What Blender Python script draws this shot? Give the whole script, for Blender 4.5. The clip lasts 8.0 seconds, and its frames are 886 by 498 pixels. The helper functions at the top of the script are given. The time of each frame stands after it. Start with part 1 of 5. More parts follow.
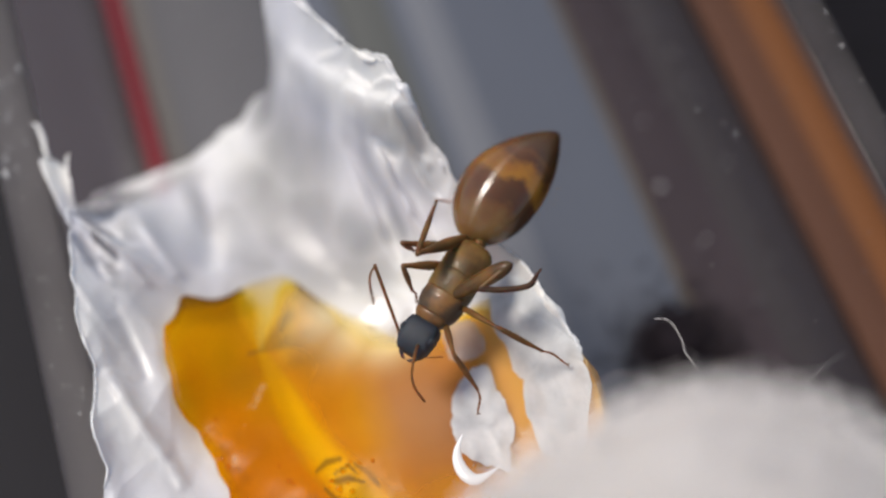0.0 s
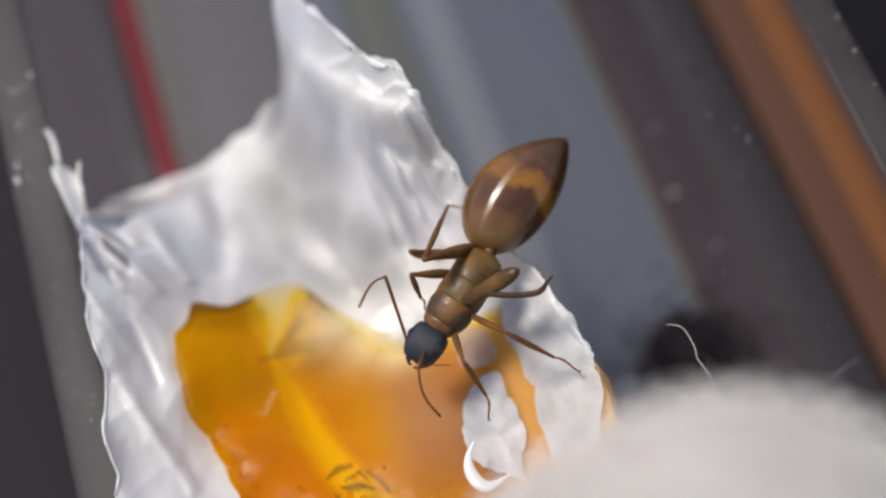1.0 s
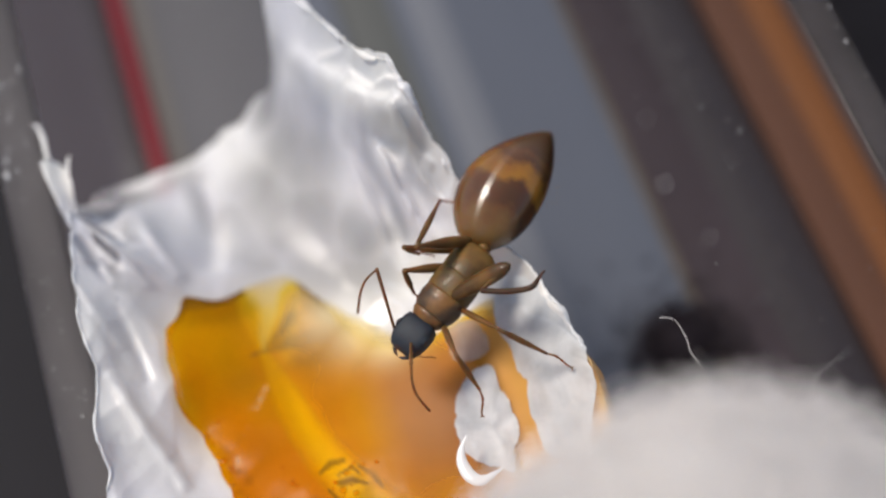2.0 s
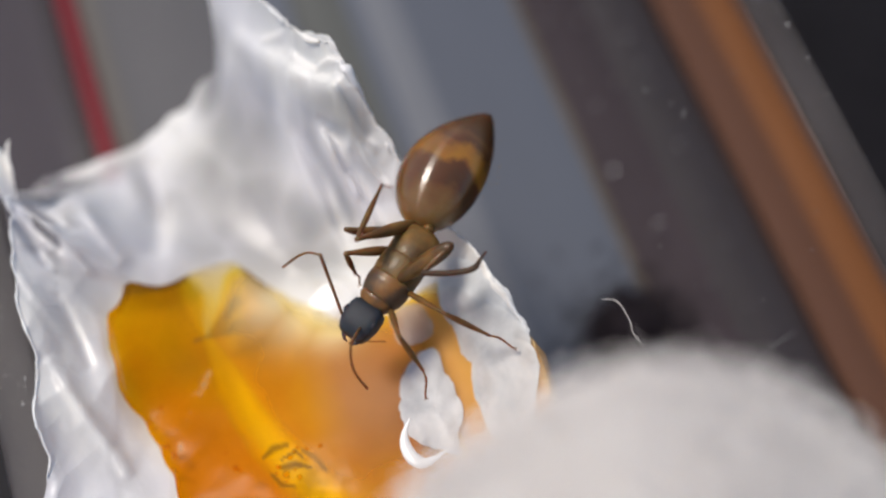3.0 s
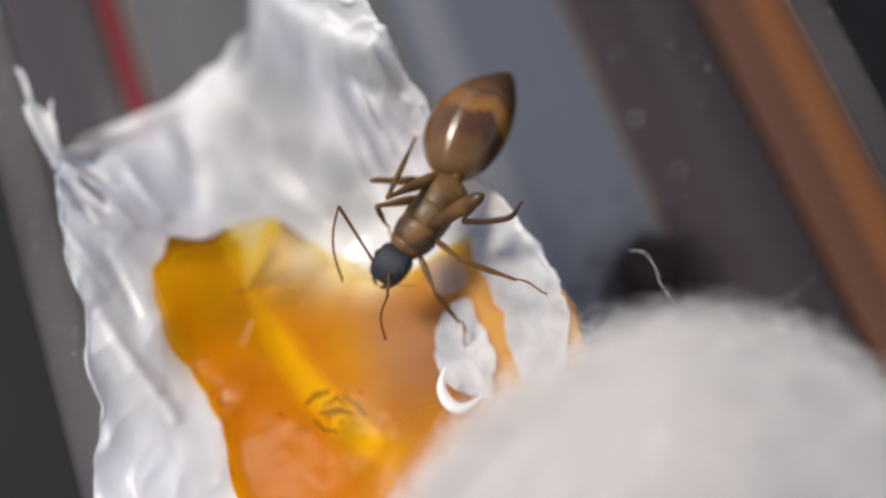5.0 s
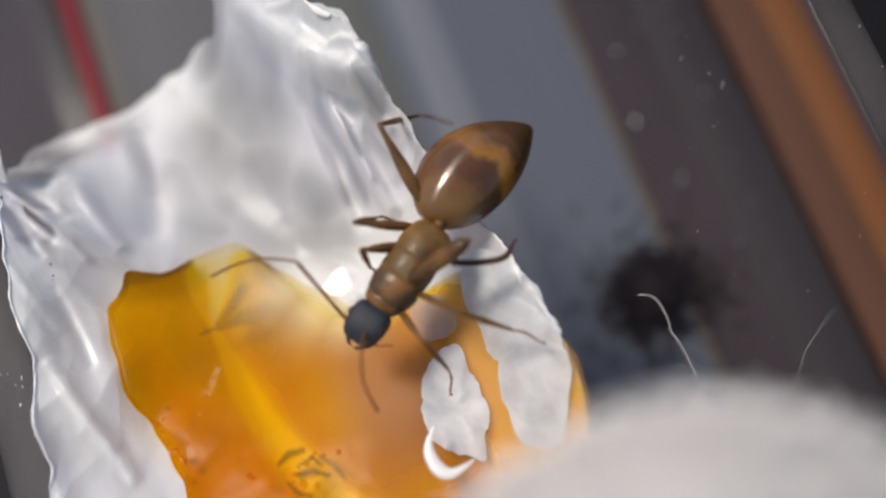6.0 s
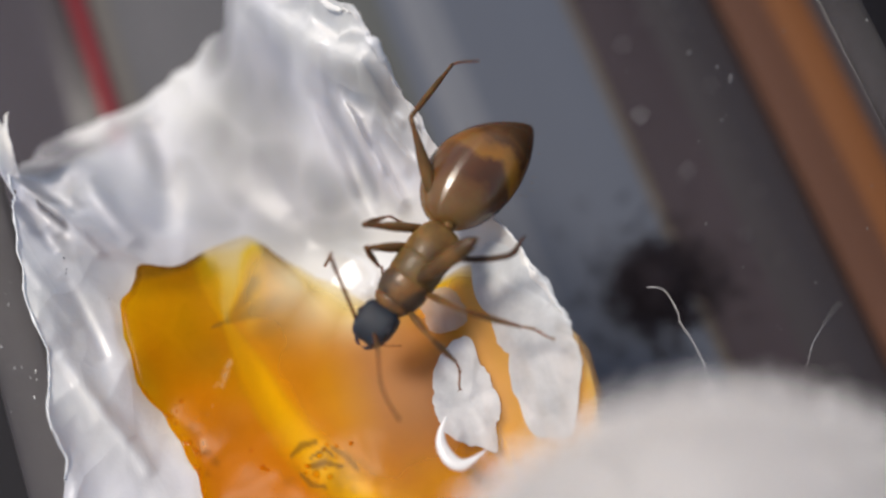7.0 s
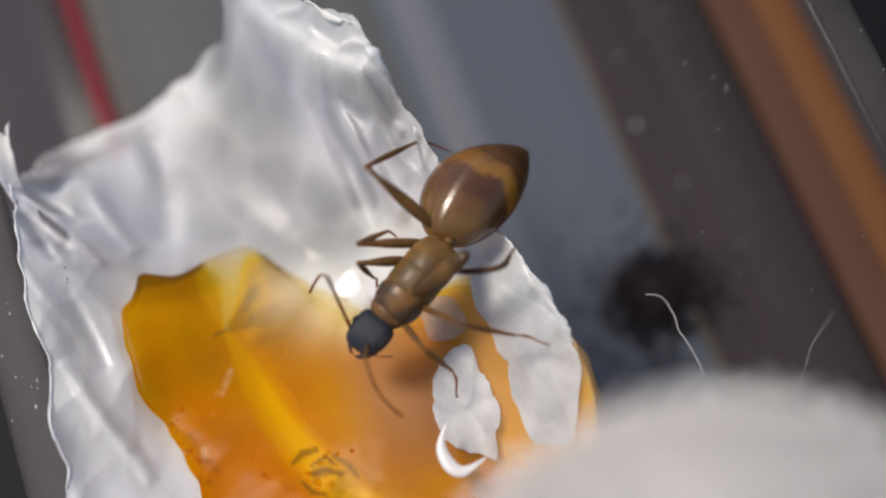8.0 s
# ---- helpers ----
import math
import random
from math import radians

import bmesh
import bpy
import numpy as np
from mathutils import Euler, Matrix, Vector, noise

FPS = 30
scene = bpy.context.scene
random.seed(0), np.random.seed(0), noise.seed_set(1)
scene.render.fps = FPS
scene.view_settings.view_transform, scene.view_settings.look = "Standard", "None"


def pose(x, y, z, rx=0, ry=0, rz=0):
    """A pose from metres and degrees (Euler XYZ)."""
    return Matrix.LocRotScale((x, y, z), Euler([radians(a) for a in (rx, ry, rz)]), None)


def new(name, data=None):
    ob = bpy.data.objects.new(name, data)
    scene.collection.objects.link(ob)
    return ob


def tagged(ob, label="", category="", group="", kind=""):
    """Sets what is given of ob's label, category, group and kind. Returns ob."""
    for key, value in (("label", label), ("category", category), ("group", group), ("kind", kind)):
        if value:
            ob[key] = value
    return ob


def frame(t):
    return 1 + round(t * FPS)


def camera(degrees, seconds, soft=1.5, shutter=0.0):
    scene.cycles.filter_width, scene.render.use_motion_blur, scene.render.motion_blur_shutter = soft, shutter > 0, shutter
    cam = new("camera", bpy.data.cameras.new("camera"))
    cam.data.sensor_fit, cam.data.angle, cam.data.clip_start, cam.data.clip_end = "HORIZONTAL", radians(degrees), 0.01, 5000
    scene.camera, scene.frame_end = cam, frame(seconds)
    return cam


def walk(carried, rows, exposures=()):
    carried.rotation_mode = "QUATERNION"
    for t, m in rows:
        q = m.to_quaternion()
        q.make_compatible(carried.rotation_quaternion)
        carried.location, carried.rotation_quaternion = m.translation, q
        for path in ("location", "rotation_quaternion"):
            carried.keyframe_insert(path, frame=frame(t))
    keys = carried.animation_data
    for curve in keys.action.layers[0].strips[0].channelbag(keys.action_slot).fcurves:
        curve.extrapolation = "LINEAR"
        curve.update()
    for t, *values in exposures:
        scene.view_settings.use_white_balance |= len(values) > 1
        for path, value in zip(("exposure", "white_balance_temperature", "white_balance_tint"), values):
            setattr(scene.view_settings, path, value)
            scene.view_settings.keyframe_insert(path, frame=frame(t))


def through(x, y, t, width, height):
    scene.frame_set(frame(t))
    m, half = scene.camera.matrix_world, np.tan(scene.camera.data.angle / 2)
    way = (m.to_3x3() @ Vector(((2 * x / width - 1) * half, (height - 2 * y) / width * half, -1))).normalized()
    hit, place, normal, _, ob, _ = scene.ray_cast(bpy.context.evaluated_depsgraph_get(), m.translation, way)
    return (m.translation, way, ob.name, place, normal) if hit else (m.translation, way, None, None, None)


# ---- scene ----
MM = 0.001

# ---- camera ----
cam = camera(40, 8.0, soft=2.3, shutter=0.5)
cam.data.dof.use_dof = True
cam.data.dof.focus_distance = 0.0352
cam.data.dof.aperture_fstop = 28.0
PATH = [
    (0, pose(-0.000000, -0.014446, 0.035749, 20.797, 7.364, -18.620)),
    (0.5, pose(-0.000100, -0.014361, 0.035688, 20.995, 7.314, -18.699)),
    (1, pose(0.000036, -0.014489, 0.035637, 21.205, 7.967, -18.484)),
    (2.5, pose(0.000128, -0.014293, 0.035440, 20.367, 7.178, -19.286)),
    (3, pose(0.000542, -0.014838, 0.035249, 20.351, 6.232, -19.717)),
    (3.5, pose(0.000044, -0.014526, 0.035311, 20.311, 6.409, -19.754)),
    (4, pose(0.000181, -0.015122, 0.035156, 20.908, 6.822, -19.516)),
    (4.5, pose(0.000199, -0.016431, 0.036694, 20.346, 7.353, -19.320)),
    (4.7, pose(-0.000009, -0.015793, 0.037445, 18.356, 7.166, -19.859)),
    (5.8, pose(0.000628, -0.011637, 0.033802, 16.084, 5.997, -20.203)),
    (6, pose(0.000735, -0.010994, 0.033883, 15.015, 5.880, -20.216)),
    (6.5, pose(0.000182, -0.011235, 0.034267, 15.318, 5.968, -20.417)),
    (7, pose(0.000408, -0.010938, 0.034189, 14.658, 5.834, -20.340)),
    (7.5, pose(0.000437, -0.011071, 0.034022, 14.638, 5.533, -20.512)),
    (8, pose(0.000123, -0.011105, 0.034407, 15.350, 5.495, -20.580)),
]
walk(cam, PATH, [(0, 0.08), (4.7, 0.08), (5.8, 0.0), (7, 0.0), (7.5, -0.12), (8, -0.12)])

# ---- light ----
SUN_TO = Vector((-0.26, 0.34, 0.9)).normalized()
world = bpy.data.worlds.new("world")
scene.world = world
world.use_nodes = True
sky = world.node_tree.nodes.new("ShaderNodeTexSky")
sky.sky_type = "NISHITA"
sky.sun_disc = False
sky.sun_elevation = math.asin(SUN_TO.z)
sky.sun_rotation = math.atan2(SUN_TO.x, SUN_TO.y)
world.node_tree.nodes["Background"].inputs["Strength"].default_value = 0.115
world.node_tree.links.new(sky.outputs["Color"], world.node_tree.nodes["Background"].inputs["Color"])
sun = new("sun", bpy.data.lights.new("sun", "SUN"))
sun.data.energy = 3.35
sun.data.angle = radians(15)
sun.data.color = (1.0, 0.915, 0.81)
sun.matrix_world = Matrix.Translation(SUN_TO) @ SUN_TO.to_track_quat("Z", "Y").to_matrix().to_4x4()
scene.view_settings.exposure = 0.0


# ---- materials ----
def material(name):
    m = bpy.data.materials.new(name)
    m.use_nodes = True
    nt = m.node_tree
    nt.nodes.clear()
    out = nt.nodes.new("ShaderNodeOutputMaterial")
    return m, nt, out


def node(nt, kind, **values):
    n = nt.nodes.new(kind)
    for key, value in values.items():
        n.inputs[key.replace("_", " ")].default_value = value
    return n


def coords(nt, scale=(1, 1, 1)):
    tc = nt.nodes.new("ShaderNodeTexCoord")
    mp = nt.nodes.new("ShaderNodeMapping")
    mp.inputs["Scale"].default_value = scale
    nt.links.new(tc.outputs["Object"], mp.inputs["Vector"])
    return mp.outputs["Vector"]


def noise_tex(nt, vec, scale, detail=4.0, rough=0.55):
    n = node(nt, "ShaderNodeTexNoise", Scale=scale, Detail=detail, Roughness=rough)
    nt.links.new(vec, n.inputs["Vector"])
    return n.outputs["Fac"]


def ramp(nt, fac, *stops):
    r = nt.nodes.new("ShaderNodeValToRGB")
    while len(r.color_ramp.elements) < len(stops):
        r.color_ramp.elements.new(0.5)
    for e, (p, c) in zip(r.color_ramp.elements, stops):
        e.position, e.color = p, (*c, 1)
    nt.links.new(fac, r.inputs["Fac"])
    return r.outputs["Color"]


def bump(nt, fac, strength, distance):
    b = node(nt, "ShaderNodeBump", Strength=strength, Distance=distance)
    nt.links.new(fac, b.inputs["Height"])
    return b.outputs["Normal"]


def mixed(nt, a, b, fac):
    m = nt.nodes.new("ShaderNodeMixShader")
    if isinstance(fac, float):
        m.inputs["Fac"].default_value = fac
    else:
        nt.links.new(fac, m.inputs["Fac"])
    nt.links.new(a, m.inputs[1])
    nt.links.new(b, m.inputs[2])
    return m.outputs["Shader"]


def solid(name, dark, light, scale, rough=0.5, relief=0.2, depth=0.0001, stretch=(1, 1, 1), coat=0.0, shine=0.12):
    """A plain rough surface with two tones of one colour and fine relief. scale: per metre."""
    m, nt, out = material(name)
    vec = coords(nt, stretch)
    big, fine = noise_tex(nt, vec, scale, 5.0), noise_tex(nt, vec, scale * 7, 3.0)
    p = node(nt, "ShaderNodeBsdfPrincipled", Roughness=rough, Coat_Weight=coat, Specular_IOR_Level=shine)
    nt.links.new(ramp(nt, big, (0.3, dark), (0.7, light)), p.inputs["Base Color"])
    nt.links.new(bump(nt, fine, relief, depth), p.inputs["Normal"])
    nt.links.new(p.outputs["BSDF"], out.inputs["Surface"])
    return m


def thin_sheet(name, dark, light, through, gloss, rough, scale, relief, depth, clear=0.0, crinkle=0.0):
    """A thin sheet that lets light through. through: how much of it; gloss: the share of the shine; clear: how see-through it is where its clearness is 1."""
    m, nt, out = material(name)
    vec = coords(nt)
    col = ramp(nt, noise_tex(nt, vec, scale, 4.0), (0.3, dark), (0.7, light))
    nrm = bump(nt, noise_tex(nt, vec, scale * 6, 5.0), relief, depth)
    if crinkle:
        wave = noise_tex(nt, vec, scale * 1.5, 2.0)
        push = nt.nodes.new("ShaderNodeVectorMath")
        push.operation = "MULTIPLY_ADD"
        nt.links.new(wave, push.inputs[0])
        push.inputs[1].default_value = (0.003, 0.002, 0.001)
        nt.links.new(vec, push.inputs[2])
        cells = node(nt, "ShaderNodeTexVoronoi", Scale=scale * 2.2)
        nt.links.new(push.outputs["Vector"], cells.inputs["Vector"])
        facets = node(nt, "ShaderNodeBump", Distance=0.0006)
        stiff = nt.nodes.new("ShaderNodeAttribute")
        stiff.attribute_name = "smoothness"
        sharp = node(nt, "ShaderNodeMath")
        sharp.operation = "MULTIPLY_ADD"
        sharp.inputs[1].default_value, sharp.inputs[2].default_value = -crinkle, crinkle
        nt.links.new(stiff.outputs["Fac"], sharp.inputs[0])
        nt.links.new(sharp.outputs["Value"], facets.inputs["Strength"])
        nt.links.new(cells.outputs["Distance"], facets.inputs["Height"])
        nt.links.new(nrm, facets.inputs["Normal"])
        nrm = facets.outputs["Normal"]
    d, t = node(nt, "ShaderNodeBsdfDiffuse"), node(nt, "ShaderNodeBsdfTranslucent")
    g = node(nt, "ShaderNodeBsdfGlossy", Roughness=rough)
    for s in (d, t):
        nt.links.new(col, s.inputs["Color"])
    for s in (d, t, g):
        nt.links.new(nrm, s.inputs["Normal"])
    wet = nt.nodes.new("ShaderNodeAttribute")
    wet.attribute_name = "wetness"
    shine = node(nt, "ShaderNodeMath")
    shine.operation = "MULTIPLY_ADD"
    shine.inputs[1].default_value, shine.inputs[2].default_value = -gloss, gloss
    nt.links.new(wet.outputs["Fac"], shine.inputs[0])
    body = mixed(nt, mixed(nt, d.outputs["BSDF"], t.outputs["BSDF"], through), g.outputs["BSDF"], shine.outputs["Value"])
    if clear:
        a = nt.nodes.new("ShaderNodeAttribute")
        a.attribute_name = "clearness"
        k = node(nt, "ShaderNodeMath")
        k.operation = "MULTIPLY"
        k.inputs[1].default_value = clear
        nt.links.new(a.outputs["Fac"], k.inputs[0])
        body = mixed(nt, body, nt.nodes.new("ShaderNodeBsdfTransparent").outputs["BSDF"], k.outputs["Value"])
    nt.links.new(body, out.inputs["Surface"])
    return m


def clear_plastic():
    m, nt, out = material("clear_plastic")
    vec = coords(nt)
    g = node(nt, "ShaderNodeBsdfGlass", Color=(0.9, 0.89, 0.9, 1), Roughness=0.5, IOR=1.3)
    d = node(nt, "ShaderNodeBsdfDiffuse")
    nt.links.new(ramp(nt, noise_tex(nt, vec, 180, 5.0), (0.3, (0.05, 0.047, 0.049)), (0.7, (0.085, 0.08, 0.083))), d.inputs["Color"])
    nt.links.new(bump(nt, noise_tex(nt, vec, 900, 3.0), 0.2, 0.0002), g.inputs["Normal"])
    nt.links.new(mixed(nt, g.outputs["BSDF"], d.outputs["BSDF"], 0.62), out.inputs["Surface"])
    return m


def bubble_skin():
    m, nt, out = material("bubble_skin")
    g = node(nt, "ShaderNodeBsdfGlass", Color=(1.0, 0.88, 0.55, 1), Roughness=0.05, IOR=0.85)
    nt.links.new(g.outputs["BSDF"], out.inputs["Surface"])
    return m


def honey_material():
    """Clear honey tinted by a painted depth that also holds the lit streak, with haze, brown creases and milky wisps
    where the mesh's attributes say so.
    """
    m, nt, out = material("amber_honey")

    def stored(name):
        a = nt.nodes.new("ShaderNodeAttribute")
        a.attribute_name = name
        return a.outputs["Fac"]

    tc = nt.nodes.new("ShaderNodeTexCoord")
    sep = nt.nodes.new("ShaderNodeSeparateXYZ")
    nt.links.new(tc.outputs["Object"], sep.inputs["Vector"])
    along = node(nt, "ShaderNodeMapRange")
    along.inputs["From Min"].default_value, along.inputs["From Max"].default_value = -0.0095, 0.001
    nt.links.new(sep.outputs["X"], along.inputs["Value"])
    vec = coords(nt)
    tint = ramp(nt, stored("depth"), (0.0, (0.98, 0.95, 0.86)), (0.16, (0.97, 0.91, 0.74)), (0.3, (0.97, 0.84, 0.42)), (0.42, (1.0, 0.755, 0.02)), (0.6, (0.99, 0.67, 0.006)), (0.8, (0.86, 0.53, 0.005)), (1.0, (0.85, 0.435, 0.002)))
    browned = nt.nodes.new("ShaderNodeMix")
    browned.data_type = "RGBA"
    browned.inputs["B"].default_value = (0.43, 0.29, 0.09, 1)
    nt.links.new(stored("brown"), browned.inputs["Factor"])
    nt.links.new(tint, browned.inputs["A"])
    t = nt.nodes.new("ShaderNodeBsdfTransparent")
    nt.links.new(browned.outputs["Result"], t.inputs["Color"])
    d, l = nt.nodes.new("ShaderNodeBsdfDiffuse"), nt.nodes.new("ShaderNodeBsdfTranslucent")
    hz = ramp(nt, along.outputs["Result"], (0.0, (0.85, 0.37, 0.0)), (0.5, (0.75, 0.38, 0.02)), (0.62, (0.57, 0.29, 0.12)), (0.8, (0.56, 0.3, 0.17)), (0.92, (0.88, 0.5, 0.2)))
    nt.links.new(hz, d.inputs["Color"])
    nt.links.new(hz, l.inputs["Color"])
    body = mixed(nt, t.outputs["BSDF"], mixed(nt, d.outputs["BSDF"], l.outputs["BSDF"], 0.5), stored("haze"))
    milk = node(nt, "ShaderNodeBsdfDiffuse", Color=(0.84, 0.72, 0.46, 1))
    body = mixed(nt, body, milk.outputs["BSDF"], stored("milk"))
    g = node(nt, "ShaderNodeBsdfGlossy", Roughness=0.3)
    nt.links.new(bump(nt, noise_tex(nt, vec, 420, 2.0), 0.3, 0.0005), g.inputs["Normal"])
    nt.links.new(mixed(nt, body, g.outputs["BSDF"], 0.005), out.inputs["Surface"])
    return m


def chitin(name, stops, rough, scale, coat=0.6):
    m, nt, out = material(name)
    vec = coords(nt)
    p = node(nt, "ShaderNodeBsdfPrincipled", Roughness=rough, Specular_IOR_Level=0.3, Coat_Weight=coat, Coat_Roughness=0.12,
             Subsurface_Weight=0.4, Subsurface_Scale=0.0006)
    nt.links.new(ramp(nt, noise_tex(nt, vec, scale, 3.0), *stops), p.inputs["Base Color"])
    nrm = bump(nt, noise_tex(nt, vec, 9000, 3.0), 0.12, 0.00002)
    nt.links.new(nrm, p.inputs["Normal"])
    nt.links.new(p.outputs["BSDF"], out.inputs["Surface"])
    return m


def banded_chitin():
    """The gaster's plates: bands along its length, blurred and broken by noise."""
    m, nt, out = material("banded_brown")
    tc = nt.nodes.new("ShaderNodeTexCoord")
    sep = nt.nodes.new("ShaderNodeSeparateXYZ")
    nt.links.new(tc.outputs["Object"], sep.inputs["Vector"])
    along = node(nt, "ShaderNodeMapRange")
    along.inputs["From Min"].default_value, along.inputs["From Max"].default_value = 0.0, -0.0046
    along.clamp = False
    nt.links.new(sep.outputs["X"], along.inputs["Value"])
    vec = coords(nt)
    warp = node(nt, "ShaderNodeMath")
    warp.operation = "MULTIPLY_ADD"
    warp.inputs[1].default_value = 0.46
    nt.links.new(noise_tex(nt, vec, 760, 4.0), warp.inputs[0])
    nt.links.new(along.outputs["Result"], warp.inputs[2])
    bands = ramp(nt, warp.outputs["Value"], (0.14, (0.15, 0.078, 0.02)), (0.3, (0.185, 0.102, 0.036)), (0.41, (0.135, 0.064, 0.02)), (0.48, (0.08, 0.034, 0.013)), (0.6, (0.09, 0.036, 0.012)),
                 (0.67, (0.3, 0.135, 0.016)), (0.77, (0.25, 0.105, 0.014)), (0.84, (0.085, 0.034, 0.011)), (0.92, (0.11, 0.047, 0.014)), (1.0, (0.07, 0.03, 0.011)))
    # the back is tinted darker brown on one flank, broken by noise
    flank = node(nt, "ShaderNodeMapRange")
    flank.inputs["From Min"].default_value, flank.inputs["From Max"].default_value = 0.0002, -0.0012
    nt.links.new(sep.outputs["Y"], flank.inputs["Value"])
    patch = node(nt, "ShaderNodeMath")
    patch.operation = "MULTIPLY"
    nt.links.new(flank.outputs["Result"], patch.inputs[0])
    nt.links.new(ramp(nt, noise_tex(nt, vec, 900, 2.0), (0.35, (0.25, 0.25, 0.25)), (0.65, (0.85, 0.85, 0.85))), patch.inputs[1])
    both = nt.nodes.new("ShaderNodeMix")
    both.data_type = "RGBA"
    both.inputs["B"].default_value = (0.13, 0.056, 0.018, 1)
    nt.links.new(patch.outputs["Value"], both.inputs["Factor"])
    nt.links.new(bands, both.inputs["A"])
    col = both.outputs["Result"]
    p = node(nt, "ShaderNodeBsdfPrincipled", Roughness=0.2, Anisotropic=1.0, Anisotropic_Rotation=0.25, Coat_Weight=0.2, Coat_Roughness=0.05, Subsurface_Weight=0.4, Subsurface_Scale=0.0007)
    nt.links.new(col, p.inputs["Base Color"])
    tan = nt.nodes.new("ShaderNodeTangent")
    tan.direction_type, tan.axis = "RADIAL", "X"
    nt.links.new(tan.outputs["Tangent"], p.inputs["Tangent"])
    nrm = bump(nt, noise_tex(nt, coords(nt, (12, 0.6, 0.6)), 1100, 2.0), 0.09, 0.0001)
    nt.links.new(nrm, p.inputs["Normal"])
    nt.links.new(nrm, p.inputs["Coat Normal"])
    nt.links.new(p.outputs["BSDF"], out.inputs["Surface"])
    return m


TABLE = solid("dark_cloth", (0.006, 0.0054, 0.0068), (0.011, 0.0102, 0.0122), 300, 0.9, 0.6, 0.0004)
CARD = solid("blue_grey_card", (0.07, 0.077, 0.097), (0.1, 0.109, 0.133), 60, 0.6, 0.2, 0.0001, (1, 0.15, 1))
TAN_CARD = solid("tan_grey_card", (0.066, 0.064, 0.068), (0.096, 0.093, 0.098), 80, 0.6, 0.2, 0.0001, (1, 0.2, 1))
MAUVE_CARD = solid("mauve_grey_card", (0.05, 0.043, 0.05), (0.075, 0.065, 0.074), 80, 0.6, 0.2, 0.0001, (1, 0.2, 1))
LINE = solid("dark_print", (0.045, 0.045, 0.046), (0.06, 0.06, 0.06), 300, 0.6)
OLIVE = solid("olive_print", (0.068, 0.07, 0.067), (0.094, 0.096, 0.091), 60, 0.6, 0.2, 0.0001, (1, 0.15, 1))
PALE = solid("pale_print", (0.112, 0.117, 0.134), (0.15, 0.156, 0.174), 60, 0.6, 0.2, 0.0001, (1, 0.15, 1))
EDGE = solid("card_edge", (0.075, 0.062, 0.05), (0.11, 0.092, 0.078), 300, 0.7)
DARK_CARD = solid("dark_card", (0.026, 0.02, 0.024), (0.044, 0.034, 0.039), 120, 0.7, 0.2, 0.0001, (1, 0.3, 1))
BRIGHT_ORANGE = solid("bright_orange", (0.13, 0.05, 0.017), (0.19, 0.074, 0.027), 250, 0.6, 0.3, 0.0002, (1, 0.05, 1))
GRIT = solid("white_grit", (0.5, 0.49, 0.48), (0.8, 0.79, 0.77), 3000, 0.4)
DUST = solid("pale_dust", (0.09, 0.086, 0.088), (0.16, 0.15, 0.155), 3000, 0.8)
ORANGE_WOOD = solid("orange_wood", (0.08, 0.037, 0.023), (0.12, 0.058, 0.038), 250, 0.7, 0.4, 0.0002, (1, 0.05, 1))
RED_PLASTIC = solid("red_plastic", (0.16, 0.01, 0.017), (0.23, 0.017, 0.026), 300, 0.5, 0.2, 0.0001, (1, 0.1, 1), 0.1)
BEIGE = solid("beige_print", (0.082, 0.074, 0.066), (0.11, 0.1, 0.09), 60, 0.6, 0.2, 0.0001, (1, 0.15, 1))
DIM = solid("dim_print_and_shade", (0.028, 0.0245, 0.0275), (0.043, 0.037, 0.041), 90, 0.6, 0.2, 0.0001, (1, 0.2, 1))
LEFT_TABLE = solid("left_table_tone", (0.012, 0.0112, 0.013), (0.019, 0.0178, 0.02), 90, 0.7, 0.3, 0.0001, (1, 0.3, 1))
MAROON = solid("maroon_edge", (0.05, 0.006, 0.012), (0.08, 0.01, 0.018), 300, 0.6)
SOFT_BLACK = solid("soft_black", (0.017, 0.0135, 0.0165), (0.029, 0.024, 0.028), 700, 0.95, 0.5, 0.0003, shine=0.02)
PLASTIC = clear_plastic()
FILM = thin_sheet("white_film", (0.82, 0.81, 0.86), (0.95, 0.93, 0.88), 0.31, 0.06, 0.36, 220, 0.2, 0.0002, 0.85, 0.34)
SILVER_FILM = thin_sheet("silver_film", (0.5, 0.52, 0.54), (0.76, 0.77, 0.78), 0.3, 0.035, 0.45, 900, 0.12, 0.0001, 0.9, 0.02)
GREY_FILM = thin_sheet("grey_film", (0.42, 0.41, 0.39), (0.6, 0.59, 0.57), 0.4, 0.12, 0.35, 500, 0.1, 0.0002, 0.9, 0.06)
SMOOTH_FILM = thin_sheet("smooth_film", (0.88, 0.88, 0.88), (0.93, 0.93, 0.92), 0.3, 0.08, 0.36, 220, 0.05, 0.0001)
HONEY = honey_material()
BUBBLE = bubble_skin()
COTTON = thin_sheet("cotton_wool", (0.9, 0.855, 0.825), (0.95, 0.91, 0.88), 0.06, 0.01, 0.6, 300, 0.15, 0.0003)
GASTER = banded_chitin()
THORAX = chitin("thorax_brown", ((0.32, (0.07, 0.038, 0.01)), (0.5, (0.135, 0.072, 0.017)), (0.68, (0.21, 0.11, 0.025))), 0.5, 1300, coat=0.05)
MIDDLE = chitin("thorax_olive", ((0.32, (0.055, 0.032, 0.011)), (0.5, (0.1, 0.057, 0.016)), (0.68, (0.17, 0.092, 0.022))), 0.5, 1300, coat=0.05)
FRONT = chitin("thorax_dark", ((0.34, (0.035, 0.024, 0.018)), (0.52, (0.065, 0.038, 0.02)), (0.66, (0.18, 0.085, 0.022))), 0.46, 900, coat=0.1)
